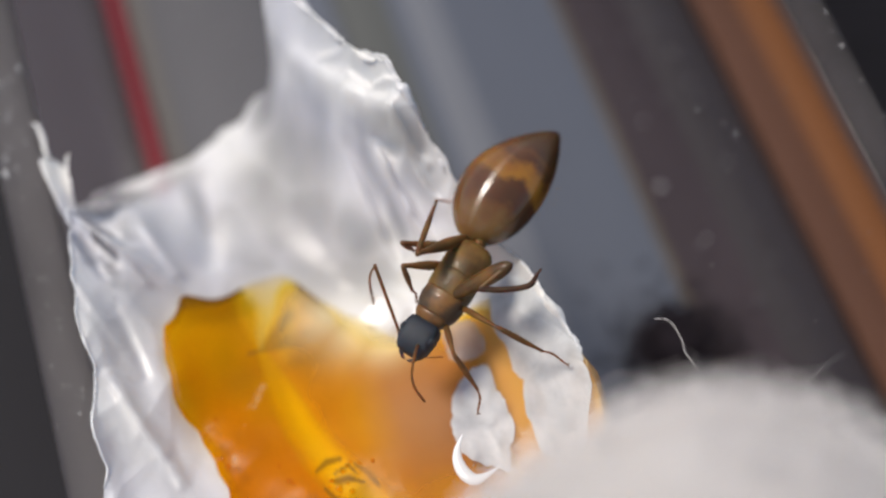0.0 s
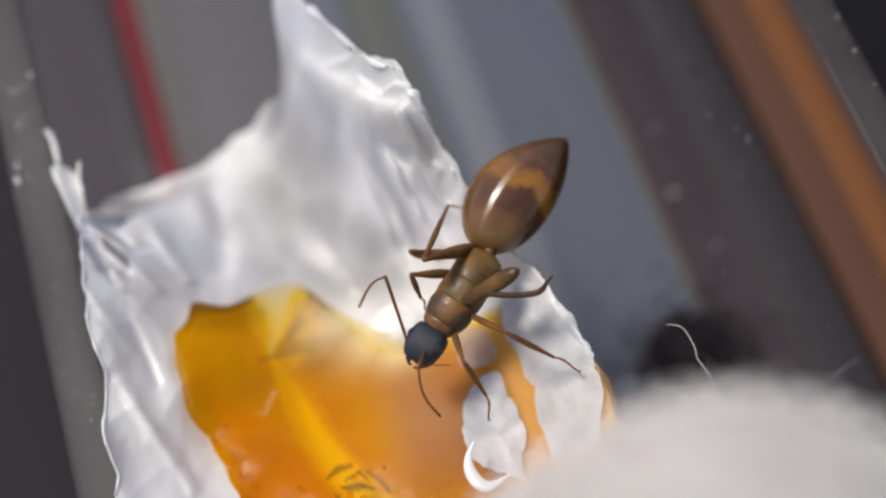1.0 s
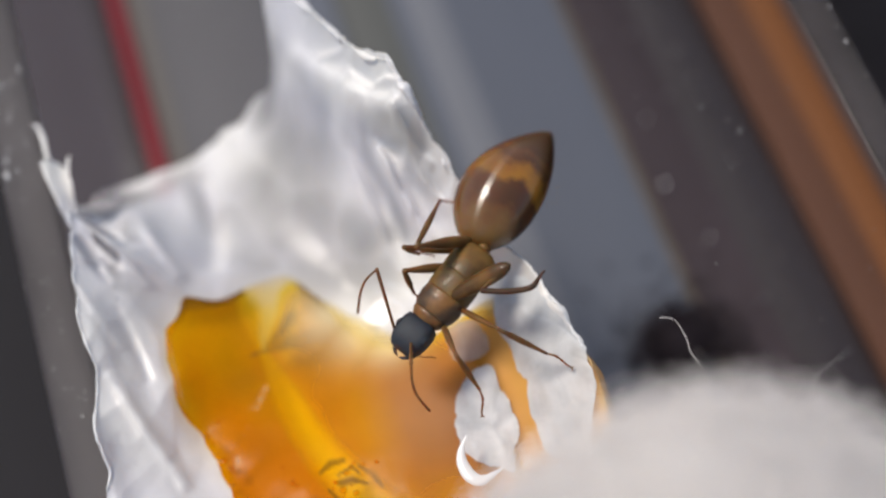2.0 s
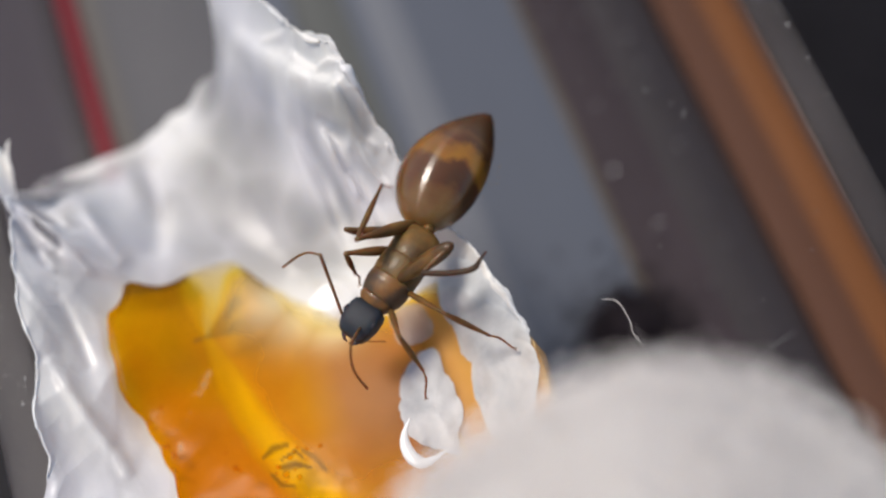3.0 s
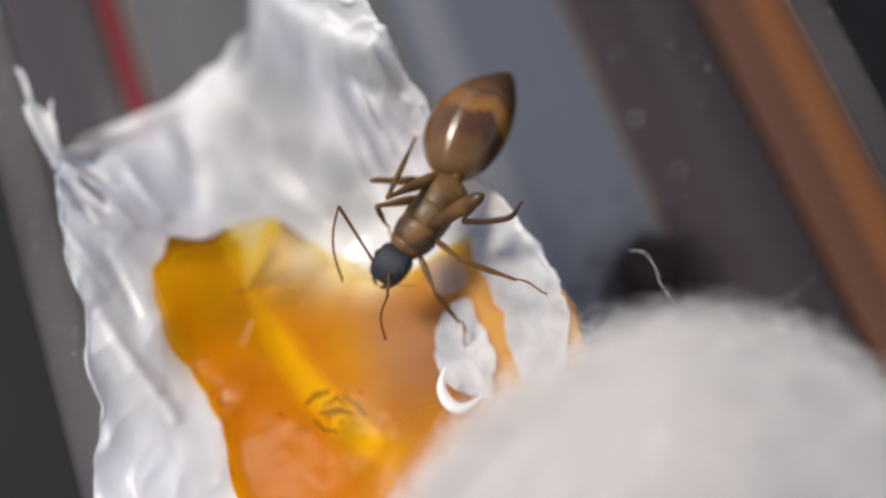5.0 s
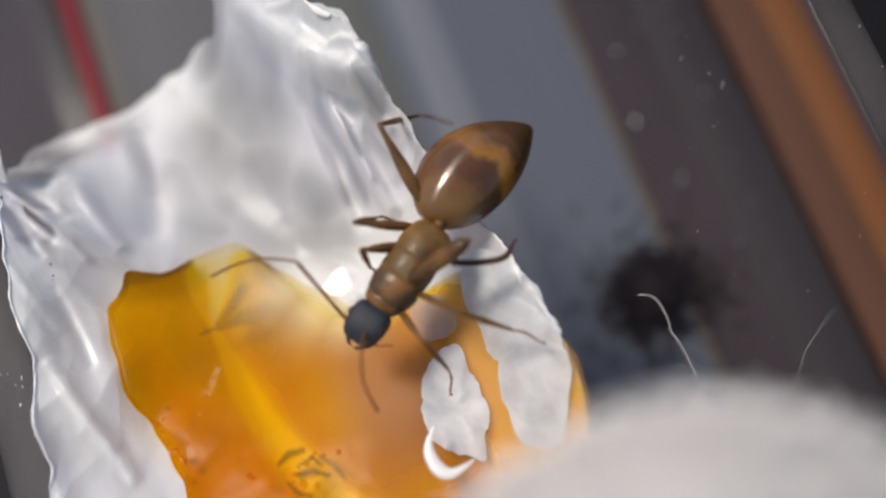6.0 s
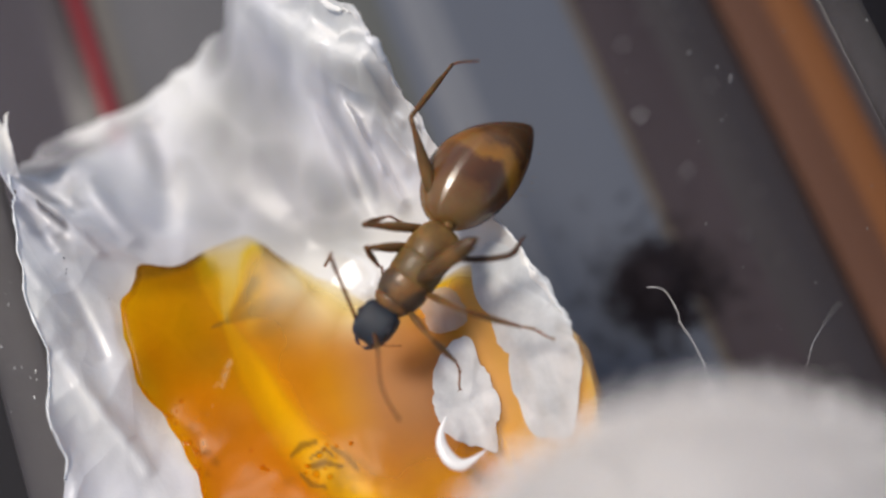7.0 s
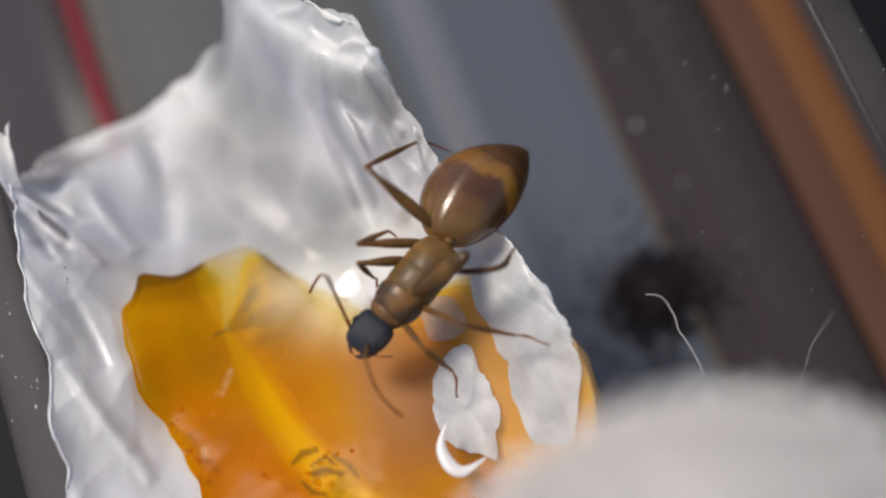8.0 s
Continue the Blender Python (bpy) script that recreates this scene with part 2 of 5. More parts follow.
COLLAR = chitin("collar_amber", ((0.34, (0.045, 0.027, 0.016)), (0.52, (0.09, 0.046, 0.018)), (0.68, (0.19, 0.088, 0.024))), 0.4, 1100, coat=0.15)
HEAD = chitin("head_black", ((0.3, (0.011, 0.013, 0.018)), (0.7, (0.026, 0.03, 0.04))), 0.6, 900, coat=0.0)
LEG = chitin("leg_brown", ((0.3, (0.065, 0.033, 0.01)), (0.7, (0.155, 0.08, 0.02))), 0.45, 1200, coat=0.1)
THIGH = chitin("thigh_brown", ((0.32, (0.045, 0.023, 0.009)), (0.55, (0.085, 0.043, 0.012)), (0.7, (0.15, 0.075, 0.018))), 0.4, 1000, coat=0.15)
FOOT = chitin("foot_dark", ((0.3, (0.09, 0.042, 0.011)), (0.7, (0.26, 0.12, 0.022))), 0.5, 1200, coat=0.0)
DARK_FOOT = chitin("foot_black", ((0.3, (0.02, 0.01, 0.006)), (0.7, (0.06, 0.03, 0.012))), 0.6, 1200, coat=0.0)


def clear_pane():
    m, nt, out = material("clear_pane")
    t = node(nt, "ShaderNodeBsdfTransparent", Color=(0.98, 0.98, 0.98, 1))
    g = node(nt, "ShaderNodeBsdfGlossy", Roughness=0.15)
    nt.links.new(mixed(nt, t.outputs["BSDF"], g.outputs["BSDF"], 0.006), out.inputs["Surface"])
    return m


PANE = clear_pane()


def hazy_pane():
    m, nt, out = material("hazy_pane")
    t = node(nt, "ShaderNodeBsdfTransparent", Color=(0.86, 0.84, 0.83, 1))
    d = node(nt, "ShaderNodeBsdfDiffuse")
    nt.links.new(ramp(nt, noise_tex(nt, coords(nt), 180, 5.0), (0.3, (0.06, 0.056, 0.057)), (0.7, (0.1, 0.094, 0.095))), d.inputs["Color"])
    nt.links.new(mixed(nt, t.outputs["BSDF"], d.outputs["BSDF"], 0.3), out.inputs["Surface"])
    return m


HAZY = hazy_pane()


def clear_ledge():
    m, nt, out = material("clear_ledge")
    t = node(nt, "ShaderNodeBsdfTransparent", Color=(0.99, 0.99, 0.99, 1))
    nt.links.new(t.outputs["BSDF"], out.inputs["Surface"])
    return m


LEDGE = clear_ledge()


# ---- mesh helpers (millimetres) ----
def part(name, bm, mat, parent=None, label="", smooth=True):
    """Links a bmesh, given in millimetres, as one mesh object, under parent if there is one."""
    for v in bm.verts:
        v.co *= MM
    bm.normal_update()
    me = bpy.data.meshes.new(name)
    bm.to_mesh(me)
    bm.free()
    if smooth:
        me.polygons.foreach_set("use_smooth", [True] * len(me.polygons))
    me.materials.append(mat)
    ob = new(name, me)
    if parent is not None:
        ob.parent = parent
    if label:
        ob["label"] = label
    return ob


def block(bm, x0, x1, y0, y1, z0, z1, bevel=0.0):
    r = bmesh.ops.create_cube(bm, size=1.0)
    for v in r["verts"]:
        v.co = Vector(((x0 + x1) / 2 + v.co.x * (x1 - x0), (y0 + y1) / 2 + v.co.y * (y1 - y0), (z0 + z1) / 2 + v.co.z * (z1 - z0)))
    if bevel:
        edges = list({e for v in r["verts"] for e in v.link_edges})
        bmesh.ops.bevel(bm, geom=edges, offset=bevel, segments=2, affect="EDGES", profile=0.5)
    return bm


def tube(bm, pts, radii, n=8, flat=1.0):
    """A round or flattened tube along points, closed at both ends."""
    pts = [Vector(p) for p in pts]
    rings = []
    up = Vector((0.12, 0.07, 1))
    for i, p in enumerate(pts):
        d = (pts[min(i + 1, len(pts) - 1)] - pts[max(i - 1, 0)]).normalized()
        a = d.cross(up)
        a = a.normalized() if a.length > 1e-4 else Vector((1, 0, 0))
        b = a.cross(d).normalized()
        r = radii[i] if hasattr(radii, "__len__") else radii
        rings.append([bm.verts.new(p + a * r * math.cos(k * math.tau / n) + b * r * flat * math.sin(k * math.tau / n)) for k in range(n)])
    for r0, r1 in zip(rings, rings[1:]):
        for k in range(n):
            bm.faces.new((r0[k], r0[(k + 1) % n], r1[(k + 1) % n], r1[k]))
    bm.faces.new(rings[0][::-1])
    bm.faces.new(rings[-1])
    return bm


def loft(bm, rows, n=28, square=2.0):
    """A body along x from rows of (x, half width, half height, middle height)."""
    rings = []
    for x, ry, rz, zc in rows:
        ring = []
        for k in range(n):
            a = k * math.tau / n
            c, s = math.cos(a), math.sin(a)
            e = 2.0 / square
            ring.append(bm.verts.new((x, ry * math.copysign(abs(c) ** e, c), zc + rz * math.copysign(abs(s) ** e, s))))
        rings.append(ring)
    for r0, r1 in zip(rings, rings[1:]):
        for k in range(n):
            bm.faces.new((r0[k], r1[k], r1[(k + 1) % n], r0[(k + 1) % n]))
    bm.faces.new(rings[0])
    bm.faces.new(rings[-1][::-1])
    return bm


def spline(keys, count):
    """count points on a smooth curve through the keys."""
    keys = np.array(keys, float)
    t = np.linspace(0, len(keys) - 1, count)
    out = []
    for v in t:
        i = min(int(v), len(keys) - 2)
        f = v - i
        p0, p1, p2, p3 = keys[max(i - 1, 0)], keys[i], keys[i + 1], keys[min(i + 2, len(keys) - 1)]
        out.append(0.5 * (2 * p1 + (p2 - p0) * f + (2 * p0 - 5 * p1 + 4 * p2 - p3) * f * f + (3 * p1 - p0 - 3 * p2 + p3) * f ** 3))
    return np.array(out)


def around(table, degrees):
    """The values of a table of (degrees, value, ...) at an angle, round the circle."""
    t = np.array(table, float)
    a = np.concatenate([t[:, 0] - 360, t[:, 0], t[:, 0] + 360])
    return [np.interp(degrees, a, np.tile(t[:, i], 3)) for i in range(1, t.shape[1])]


def smoothed(values, half):
    """A closed ring of values, blurred over some samples."""
    k = np.exp(-(np.arange(-3 * half, 3 * half + 1) / half) ** 2)
    k /= k.sum()
    return np.convolve(np.concatenate([values, values, values]), k, "same")[len(values):2 * len(values)]


def on_ring(values, x, y, centre):
    d = (math.degrees(math.atan2(y - centre[1], x - centre[0])) + 180) * 2
    i = int(d)
    f = d - i
    return values[i % 720] * (1 - f) + values[(i + 1) % 720] * f


def fbm(x, y, z, octaves=4):
    return noise.fractal(Vector((x, y, z)), 0.9, 2.1, octaves)


def ridge(x, y, z):
    return 1.0 - abs(noise.noise(Vector((x, y, z)))) * 2.0


# ---- the table, the box and what lies under it ----
FLOOR_Z = -16.0


def build_table():
    bm = bmesh.new()
    block(bm, -150, 150, -150, 150, FLOOR_Z - 20, FLOOR_Z, 1.0)
    return tagged(part("table", bm, TABLE), "dark charcoal cloth-covered table top under the box", "table", kind="structure")


def build_strip(name, x0, x1, z0, z1, mat, label, category, bevel=0.08, y0=-70, y1=90):
    bm = bmesh.new()
    block(bm, x0, x1, y0, y1, z0, z1, bevel)
    return tagged(part(name, bm, mat), label, category)


def build_box():
    root = new("plastic_box")
    tagged(root, "clear plastic box with thick scratched walls, open at the top", "box")
    root.location = (0, 0, (FLOOR_Z + 0.45) * MM)
    h = 15.5
    walls = (("side_wall", -13.5, -11.75, -45, 60), ("side_wall", 13.5, 14.6, -45, 60), ("end_wall", -11.75, 13.5, 58.6, 60), ("end_wall", -11.75, 13.5, -45, -43.6))
    walls_made = []
    for name, x0, x1, y0, y1 in walls:
        bm = bmesh.new()
        block(bm, x0, x1, y0, y1, 0, h - 0.46, 0.1)
        w = part(name, bm, PANE, root, smooth=False)
        w.visible_shadow = False
        walls_made.append(w)
        bm = bmesh.new()
        block(bm, x0, x1, y0, y1, h - 0.45, h, 0.2)
        part("rim", bm, HAZY if x0 > 13 else PLASTIC, w, "hazy see-through rim" if x0 > 13 else "dull grey scratched rim").visible_shadow = False
    bm = bmesh.new()
    block(bm, 6.9, 13.49, -43, 58, h - 1.6, h - 1.35, 0.03)
    ledge = part("ledge", bm, LEDGE, root, smooth=False)
    ledge.visible_shadow = False
    rng = random.Random(8)
    bm = bmesh.new()
    specks = [(9.58, 2.14, 0.08), (10.37, 0.84, 0.08), (10.15, 1.35, 0.05), (9.59, -0.28, 0.05)] + [(rng.uniform(7.2, 12.8), rng.uniform(-7, 8), rng.uniform(0.01, 0.035)) for _ in range(24)]
    for x, y, r in specks:
        tube(bm, [(x - r, y - r * rng.uniform(0, 2), h - 1.33), (x, y, h - 1.33 + r * 0.5), (x + r, y + r * rng.uniform(0, 2), h - 1.33)], [r * 0.5, r, r * 0.4], 6, 0.5)
    tagged(part("dust", bm, DUST, ledge), kind="stuff")
    bm = bmesh.new()
    for x, y, r in ((10.1, 5.3, 0.1), (13.2, 11.4, 0.07), (10.6, 8.6, 0.06), (10.95, 2.3, 0.06), (13.3, 5.4, 0.05)):
        tube(bm, [(x - r, y, 0.44), (x, y + r * 0.6, 0.44 + r * 0.3), (x + r, y + r, 0.44)], [r * 0.5, r, r * 0.4], 7, 0.5)
    tagged(part("flake", bm, GRIT, root), kind="stuff")
    bm = bmesh.new()
    for _ in range(14):
        x, y, r = rng.uniform(9.5, 15.0), rng.uniform(-3, 14), rng.uniform(0.04, 0.13)
        x = min(x, 13.3)
        tube(bm, [(x - r, y, 0.42), (x, y + r * 0.6, 0.42 + r * 0.3), (x + r, y + r * rng.uniform(0, 2), 0.42)], [r * 0.5, r, r * 0.4], 6, 0.5)
    tagged(part("dust", bm, DUST, root), kind="stuff")
    bm = bmesh.new()
    spots = [(-13.18, 8.2, 0.1), (-13.1, 8.73, 0.07), (-12.8, 8.2, 0.06), (-12.9, 9.05, 0.05), (-12.7, 10.2, 0.06), (-11.95, 12.1, 0.07), (-12.7, 11.7, 0.08), (-12.35, 11.65, 0.06)]
    for x, y, r in spots + [(rng.uniform(-13.4, -12.2), rng.uniform(-2, 14), rng.uniform(0.014, 0.036)) for _ in range(50)]:
        tube(bm, [(x, y - r * rng.uniform(0.5, 2.5), h + 0.005), (x, y, h + 0.01 + r * 0.4), (x + r * 0.4, y + r * rng.uniform(0.5, 2), h + 0.005)], [r * 0.4, r * 0.8, r * 0.3], 6, 0.5)
    tagged(part("grit", bm, GRIT, walls_made[0]), kind="stuff")
    bm = bmesh.new()
    for x, y, r in ((14.35, 1.95, 0.045), (14.42, 3.3, 0.035), (14.3, 2.6, 0.02), (14.4, 0.6, 0.025), (14.38, 4.6, 0.02), (14.45, -0.8, 0.02)):
        tube(bm, [(x, y - r * 1.6, h - 0.03), (x, y, h + r * 0.4), (x + r * 0.4, y + r * 1.4, h - 0.03)], [r * 0.4, r * 0.8, r * 0.3], 6, 0.5)
    tagged(part("grit", bm, GRIT, walls_made[1]), kind="stuff")
    return root


# Fibres added to stand in for the soft darkness beside the cotton.
def build_dark_spot():
    root = new("dark_spot")
    tagged(root, "soft dark spot of added black fibres on the card", "lint")
    rng = random.Random(21)
    for name, count, spread, height, size in (("core", 900, 0.85, 0.9, 0.1), ("frayed_edge", 700, 1.55, 0.5, 0.055)):
        bm = bmesh.new()
        for _ in range(count):
            r = abs(rng.gauss(0, spread))
            a = rng.uniform(0, math.tau)
            z = FLOOR_Z + 0.4 + rng.uniform(0.02, height) * math.exp(-(r / 1.6) ** 2)
            p = Vector((7.9 + r * 1.05 * math.cos(a), -1.75 + r * math.sin(a), z))
            turn, ln = rng.uniform(0, math.tau), rng.uniform(0.1, 0.36)
            d = Vector((math.cos(turn), math.sin(turn), rng.uniform(-0.1, 0.3))) * ln
            tube(bm, [p - d, p + Vector((0, 0, 0.1)), p + d], [0.02, size, 0.02], 5, 0.6)
        ob = part(name, bm, SOFT_BLACK, root)
        if name == "frayed_edge":
            tagged(ob, kind="stuff")
    return root


# ---- the film ----
FILM_C = (-3.76, 1.71)
FILM_RIM = ((-165.9, 7.76, 1.1), (-147.6, 9.41, 0.9), (-138.8, 12.0, 0.5), (-120, 14.5, 0), (-93.4, 15.5, 0), (-67.3, 14.5, 0), (-56.7, 11.45, 0.3), (-49.6, 10.26, 0.6),
            (-42.6, 8.68, 0.9), (-36.4, 7.68, 0.6), (-26.7, 6.35, 0.3), (-19.7, 5.42, 0.3), (-2.5, 4.79, 0.9), (14.9, 4.73, 2.0), (21.6, 4.8, 2.8), (28.1, 4.87, 3.3),
            (36.5, 5.21, 3.6), (50.8, 5.5, 3.0), (61.1, 5.94, 2.4), (75.4, 7.93, 1.4), (79.4, 9.32, 1), (83.5, 10.0, 1), (86.0, 8.6, 0.4), (88.1, 7.96, -1.5),
            (91.4, 7.62, -2.5), (100.0, 8.24, -4.5), (110.8, 8.56, -5.5), (120, 9.08, -6), (126, 9.56, -6), (132, 10.3, -5.5), (139.5, 10.2, -4), (153.9, 8.14, 1.1), (161.9, 7.71, 1.2), (175.3, 7.51, 1.2))
# folds: from x, y to x, y, height, half width
FOLDS = ((-1.12, 4.27, -0.44, 0.92, 1.0, 0.33), (-1.65, 5.16, -1.33, 1.38, -1.0, 0.45), (-2.5, 8.3, -1.2, 5.4, 1.0, 0.6), (-1.2, 5.4, 0.15, 3.45, 1.1, 0.5), (-1.1, 4.3, 0.3, 2.9, -0.6, 0.35),
         (-0.0, 3.75, 0.09, 1.66, 0.4, 0.25), (-1.16, 8.33, 0.57, 6.21, 0.4, 0.3), (-10.02, 7.28, -9.22, 3.49, 0.9, 1.1), (-11.29, 7.45, -9.66, 4.06, -0.55, 0.6),
         (-11.62, 5.88, -8.48, 2.04, 0.4, 0.4), (-10.96, 4.73, -10.26, 3.37, -0.4, 0.3), (-7.76, 8.06, -7.74, 3.52, -0.7, 0.5), (-2.25, -0.88, -3.2, -1.43, 0.8, 0.5),
         (-2.74, 0.66, -1.94, -0.49, 0.5, 0.4), (-11.27, 1.93, -10.53, -2.28, 0.22, 0.5), (-10.72, 0.91, -10.02, -3.21, -0.15, 0.4), (-11.87, 0.95, -11.8, -2.93, 0.3, 0.3),
         (-10.93, 5.41, -10.07, 3.62, 0.3, 0.16), (-11.13, 4.49, -10.82, 3.46, 0.22, 0.14), (-10.67, 5.22, -9.72, 3.91, -0.32, 0.18), (-11.18, 4.99, -10.53, 2.86, -0.25, 0.15),
         (-10.3, 4.6, -9.5, 2.6, 0.24, 0.15), (-11.3, 3.0, -10.6, 0.6, 0.2, 0.16), (-10.5, 1.8, -10.2, -0.6, -0.2, 0.16), (-11.0, -0.5, -10.0, -4.2, 0.26, 0.2),
         (-9.4, 5.6, -8.6, 2.9, 0.3, 0.25), (-0.94, 4.12, -0.64, 1.74, 0.36, 0.15), (-0.63, 3.18, -0.71, 1.98, -0.3, 0.15), (-0.12, 3.88, 0.46, 2.5, 0.3, 0.14),
         (-1.38, 4.73, -1.56, 2.15, -0.3, 0.2), (-0.06, 2.49, 0.48, 1.28, 0.25, 0.13), (-0.3, 5.0, 0.4, 4.3, 0.25, 0.12), (-0.9, 6.4, -0.3, 5.2, -0.25, 0.14), (-1.7, 7.6, -1.0, 6.9, 0.25, 0.15))


HONEY_C = (-4.58, -2.95)
HONEY_RIM = ((-169.8, 4.4), (-155.1, 4.5), (-146.3, 4.95), (-138, 5.7), (-128, 6.6), (-110, 7.8), (-88, 8.0), (-60, 8.8), (-42.8, 8.9), (-29.2, 8.51), (-19.8, 8.1), (-7.8, 6.99), (-1.4, 6.3), (6, 5.9), (12, 5.5), (15, 4.6), (19.3, 3.0), (30, 2.6), (51.6, 2.66),
             (77.6, 3.22), (92.1, 4.19), (99.5, 5.38), (113.7, 5.57), (121, 5.6), (125.3, 5.76), (128.8, 6.51), (133, 6.25), (137.3, 6.1), (140.4, 6.19), (147.3, 5.79), (156.9, 5.32), (169.0, 5.01), (177.2, 4.59))


HONEY_RING = smoothed(np.array([around(HONEY_RIM, d)[0] for d in np.arange(-180, 180, 0.5)]), 3)


def honey_share(x, y):
    """0 at the middle of the honey, 1 at its shore."""
    return math.hypot(x - HONEY_C[0], y - HONEY_C[1]) / on_ring(HONEY_RING, x, y, HONEY_C)


def fold_height(x, y):
    h = 0.0
    for x0, y0, x1, y1, top, half in FOLDS:
        dx, dy = x1 - x0, y1 - y0
        s = max(0.0, min(1.0, ((x - x0) * dx + (y - y0) * dy) / (dx * dx + dy * dy)))
        d = math.hypot(x - x0 - s * dx, y - y0 - s * dy)
        if d < half * 3:
            h += top * (math.exp(-(d / half) ** 2 * 1.5) if d > half * 0.25 else 1.0 - 0.36 * d / half) * (0.35 + 0.65 * math.sin(math.pi * (0.12 + 0.76 * s)))
    return h


RING = np.arange(-180, 180, 0.5)
RIM_R = np.array([around(FILM_RIM, d)[0] for d in RING])
RIM_SOFT = smoothed(RIM_R, 14)
RIM_Z = smoothed(np.array([around(FILM_RIM, d)[1] for d in RING]), 9)


def film_base(x, y):
    """The smooth height of the sagging film."""
    s = min(1.15, math.hypot(x - FILM_C[0], y - FILM_C[1]) / on_ring(RIM_SOFT, x, y, FILM_C))
    k = max(0.0, min(1.0, (y + 6.0) / 8.0))
    deep = -1.8 - 2.2 * k * k * (3 - 2 * k)
    return on_ring(RIM_Z, x, y, FILM_C) * s ** 2 + deep * max(0.0, 1 - s ** 2) * (1 - 0.25 * s)


def film_height(x, y):
    s = min(1.0, math.hypot(x - FILM_C[0], y - FILM_C[1]) / on_ring(RIM_R, x, y, FILM_C))
    under = max(0.0, min(1.0, (1.08 - honey_share(x, y)) / 0.25))
    crumple = 0.4 * (ridge(x * 0.34, y * 0.22, 4.2) - 0.4) + 0.24 * s ** 3 * (ridge(x * 0.8 + 3, y * 0.5, 1.7) - 0.4) + (0.09 if x > -4 else 0.03) * s ** 6 * (ridge(x * 2.2, y * 1.9, 8.0) - 0.4)
    return film_base(x, y) + (crumple * (1 - 0.7 * film_smoothness(x, y)) + fold_height(x, y)) * (1 - 0.9 * under)


# the clearer single layer, with fold shade put in as see-through streaks, and lit bands kept opaque: from x, y to x, y,
# half width, amount
CLEAR_AND_SHADE = ((-4.2, 7.2, -3.4, 6.2, 1.6, 0.76), (-5.6, 6.6, -5.2, 4.4, 1.5, 0.7), (-4.4, 4.6, -4.2, 3.0, 1.7, 0.72), (-6.9, 5.9, -6.2, 3.2, 0.9, 0.56), (-3.0, 3.2, -2.6, 2.6, 1.2, 0.7), (-3.8, 2.2, -2.4, 1.3, 0.9, 0.66),
         (-4.4, 8.9, -3.6, 9.6, 0.9, 0.75), (-3.4, 10.5, -3.2, 11.5, 0.7, 0.6), (-2.9, 8.8, -2.5, 7.6, 0.35, 0.4), (-3.3, 7.6, -2.8, 6.4, 0.4, 0.45), (-10.0, -4.2, -9.4, -6.5, 0.6, 0.22),
         (-10.9, 6.6, -10.0, 7.8, 0.7, 0.85), (-9.6, 8.0, -8.4, 8.6, 0.7, 0.6), (-8.2, 7.8, -7.7, 5.6, 0.4, 0.45), (-9.9, 5.4, -9.6, 4.2, 0.25, 0.45), (-10.9, 5.4, -10.2, 4.3, 0.25, 0.6),
         (-10.45, 4.2, -10.05, 3.5, 0.16, 0.95), (-10.3, 3.2, -10.15, 2.6, 0.22, 0.7), (-11.0, 4.4, -10.7, 3.4, 0.2, 0.45),
         (-1.2, 4.85, -0.3, 3.9, 0.22, 0.6), (-0.4, 3.75, 0.4, 3.1, 0.35, 0.5), (0.0, 3.0, 0.3, 2.2, 0.4, 0.4), (-1.4, 4.7, -1.3, 3.4, 0.25, 0.6), (-1.3, 3.4, -1.05, 1.9, 0.28, 0.55),
         (-11.0, 7.9, -11.1, 8.1, 1.0, 1.0), (1.6, -1.8, 1.8, -2.1, 0.6, 0.4), (0.8, -1.5, 1.0, -1.8, 0.6, 0.5))
LIT_BANDS = ((-9.3, 6.1, -8.0, 2.6, 0.75), (-2.0, 7.7, -0.9, 5.5, 0.35), (-0.9, 5.5, 0.1, 3.9, 0.22), (-1.9, 6.0, -1.5, 5.2, 0.4), (-1.0, 4.0, -0.8, 1.7, 0.13), (-2.4, 4.3, -1.6, 3.2, 0.45), (-9.9, 2.7, -9.8, 2.4, 0.4))


def beside(x, y, x0, y0, x1, y1):
    """The distance from a stretch of line."""
    dx, dy = x1 - x0, y1 - y0
    k = max(0.0, min(1.0, ((x - x0) * dx + (y - y0) * dy) / (dx * dx + dy * dy)))
    return math.hypot(x - x0 - k * dx, y - y0 - k * dy)


def film_clearness(x, y):
    c = 0.0
    for x0, y0, x1, y1, r, k in CLEAR_AND_SHADE:
        c = max(c, k * math.exp(-(beside(x, y, x0, y0, x1, y1) / r) ** 2.4))
    for x0, y0, x1, y1, r in LIT_BANDS:
        c *= 1 - 0.9 * math.exp(-(beside(x, y, x0, y0, x1, y1) / r) ** 2)
    return max(0.0, min(1.0, c * (0.92 + 0.3 * fbm(x * 0.5, y * 0.5, 2.0, 2))))


def film_smoothness(x, y):
    """The sagging middle hangs smooth; the edges are crumpled."""
    return max(0.0, min(1.0, 1.7 - math.hypot((x + 5.2) / 3.2, (y - 4.6) / 3.4)))


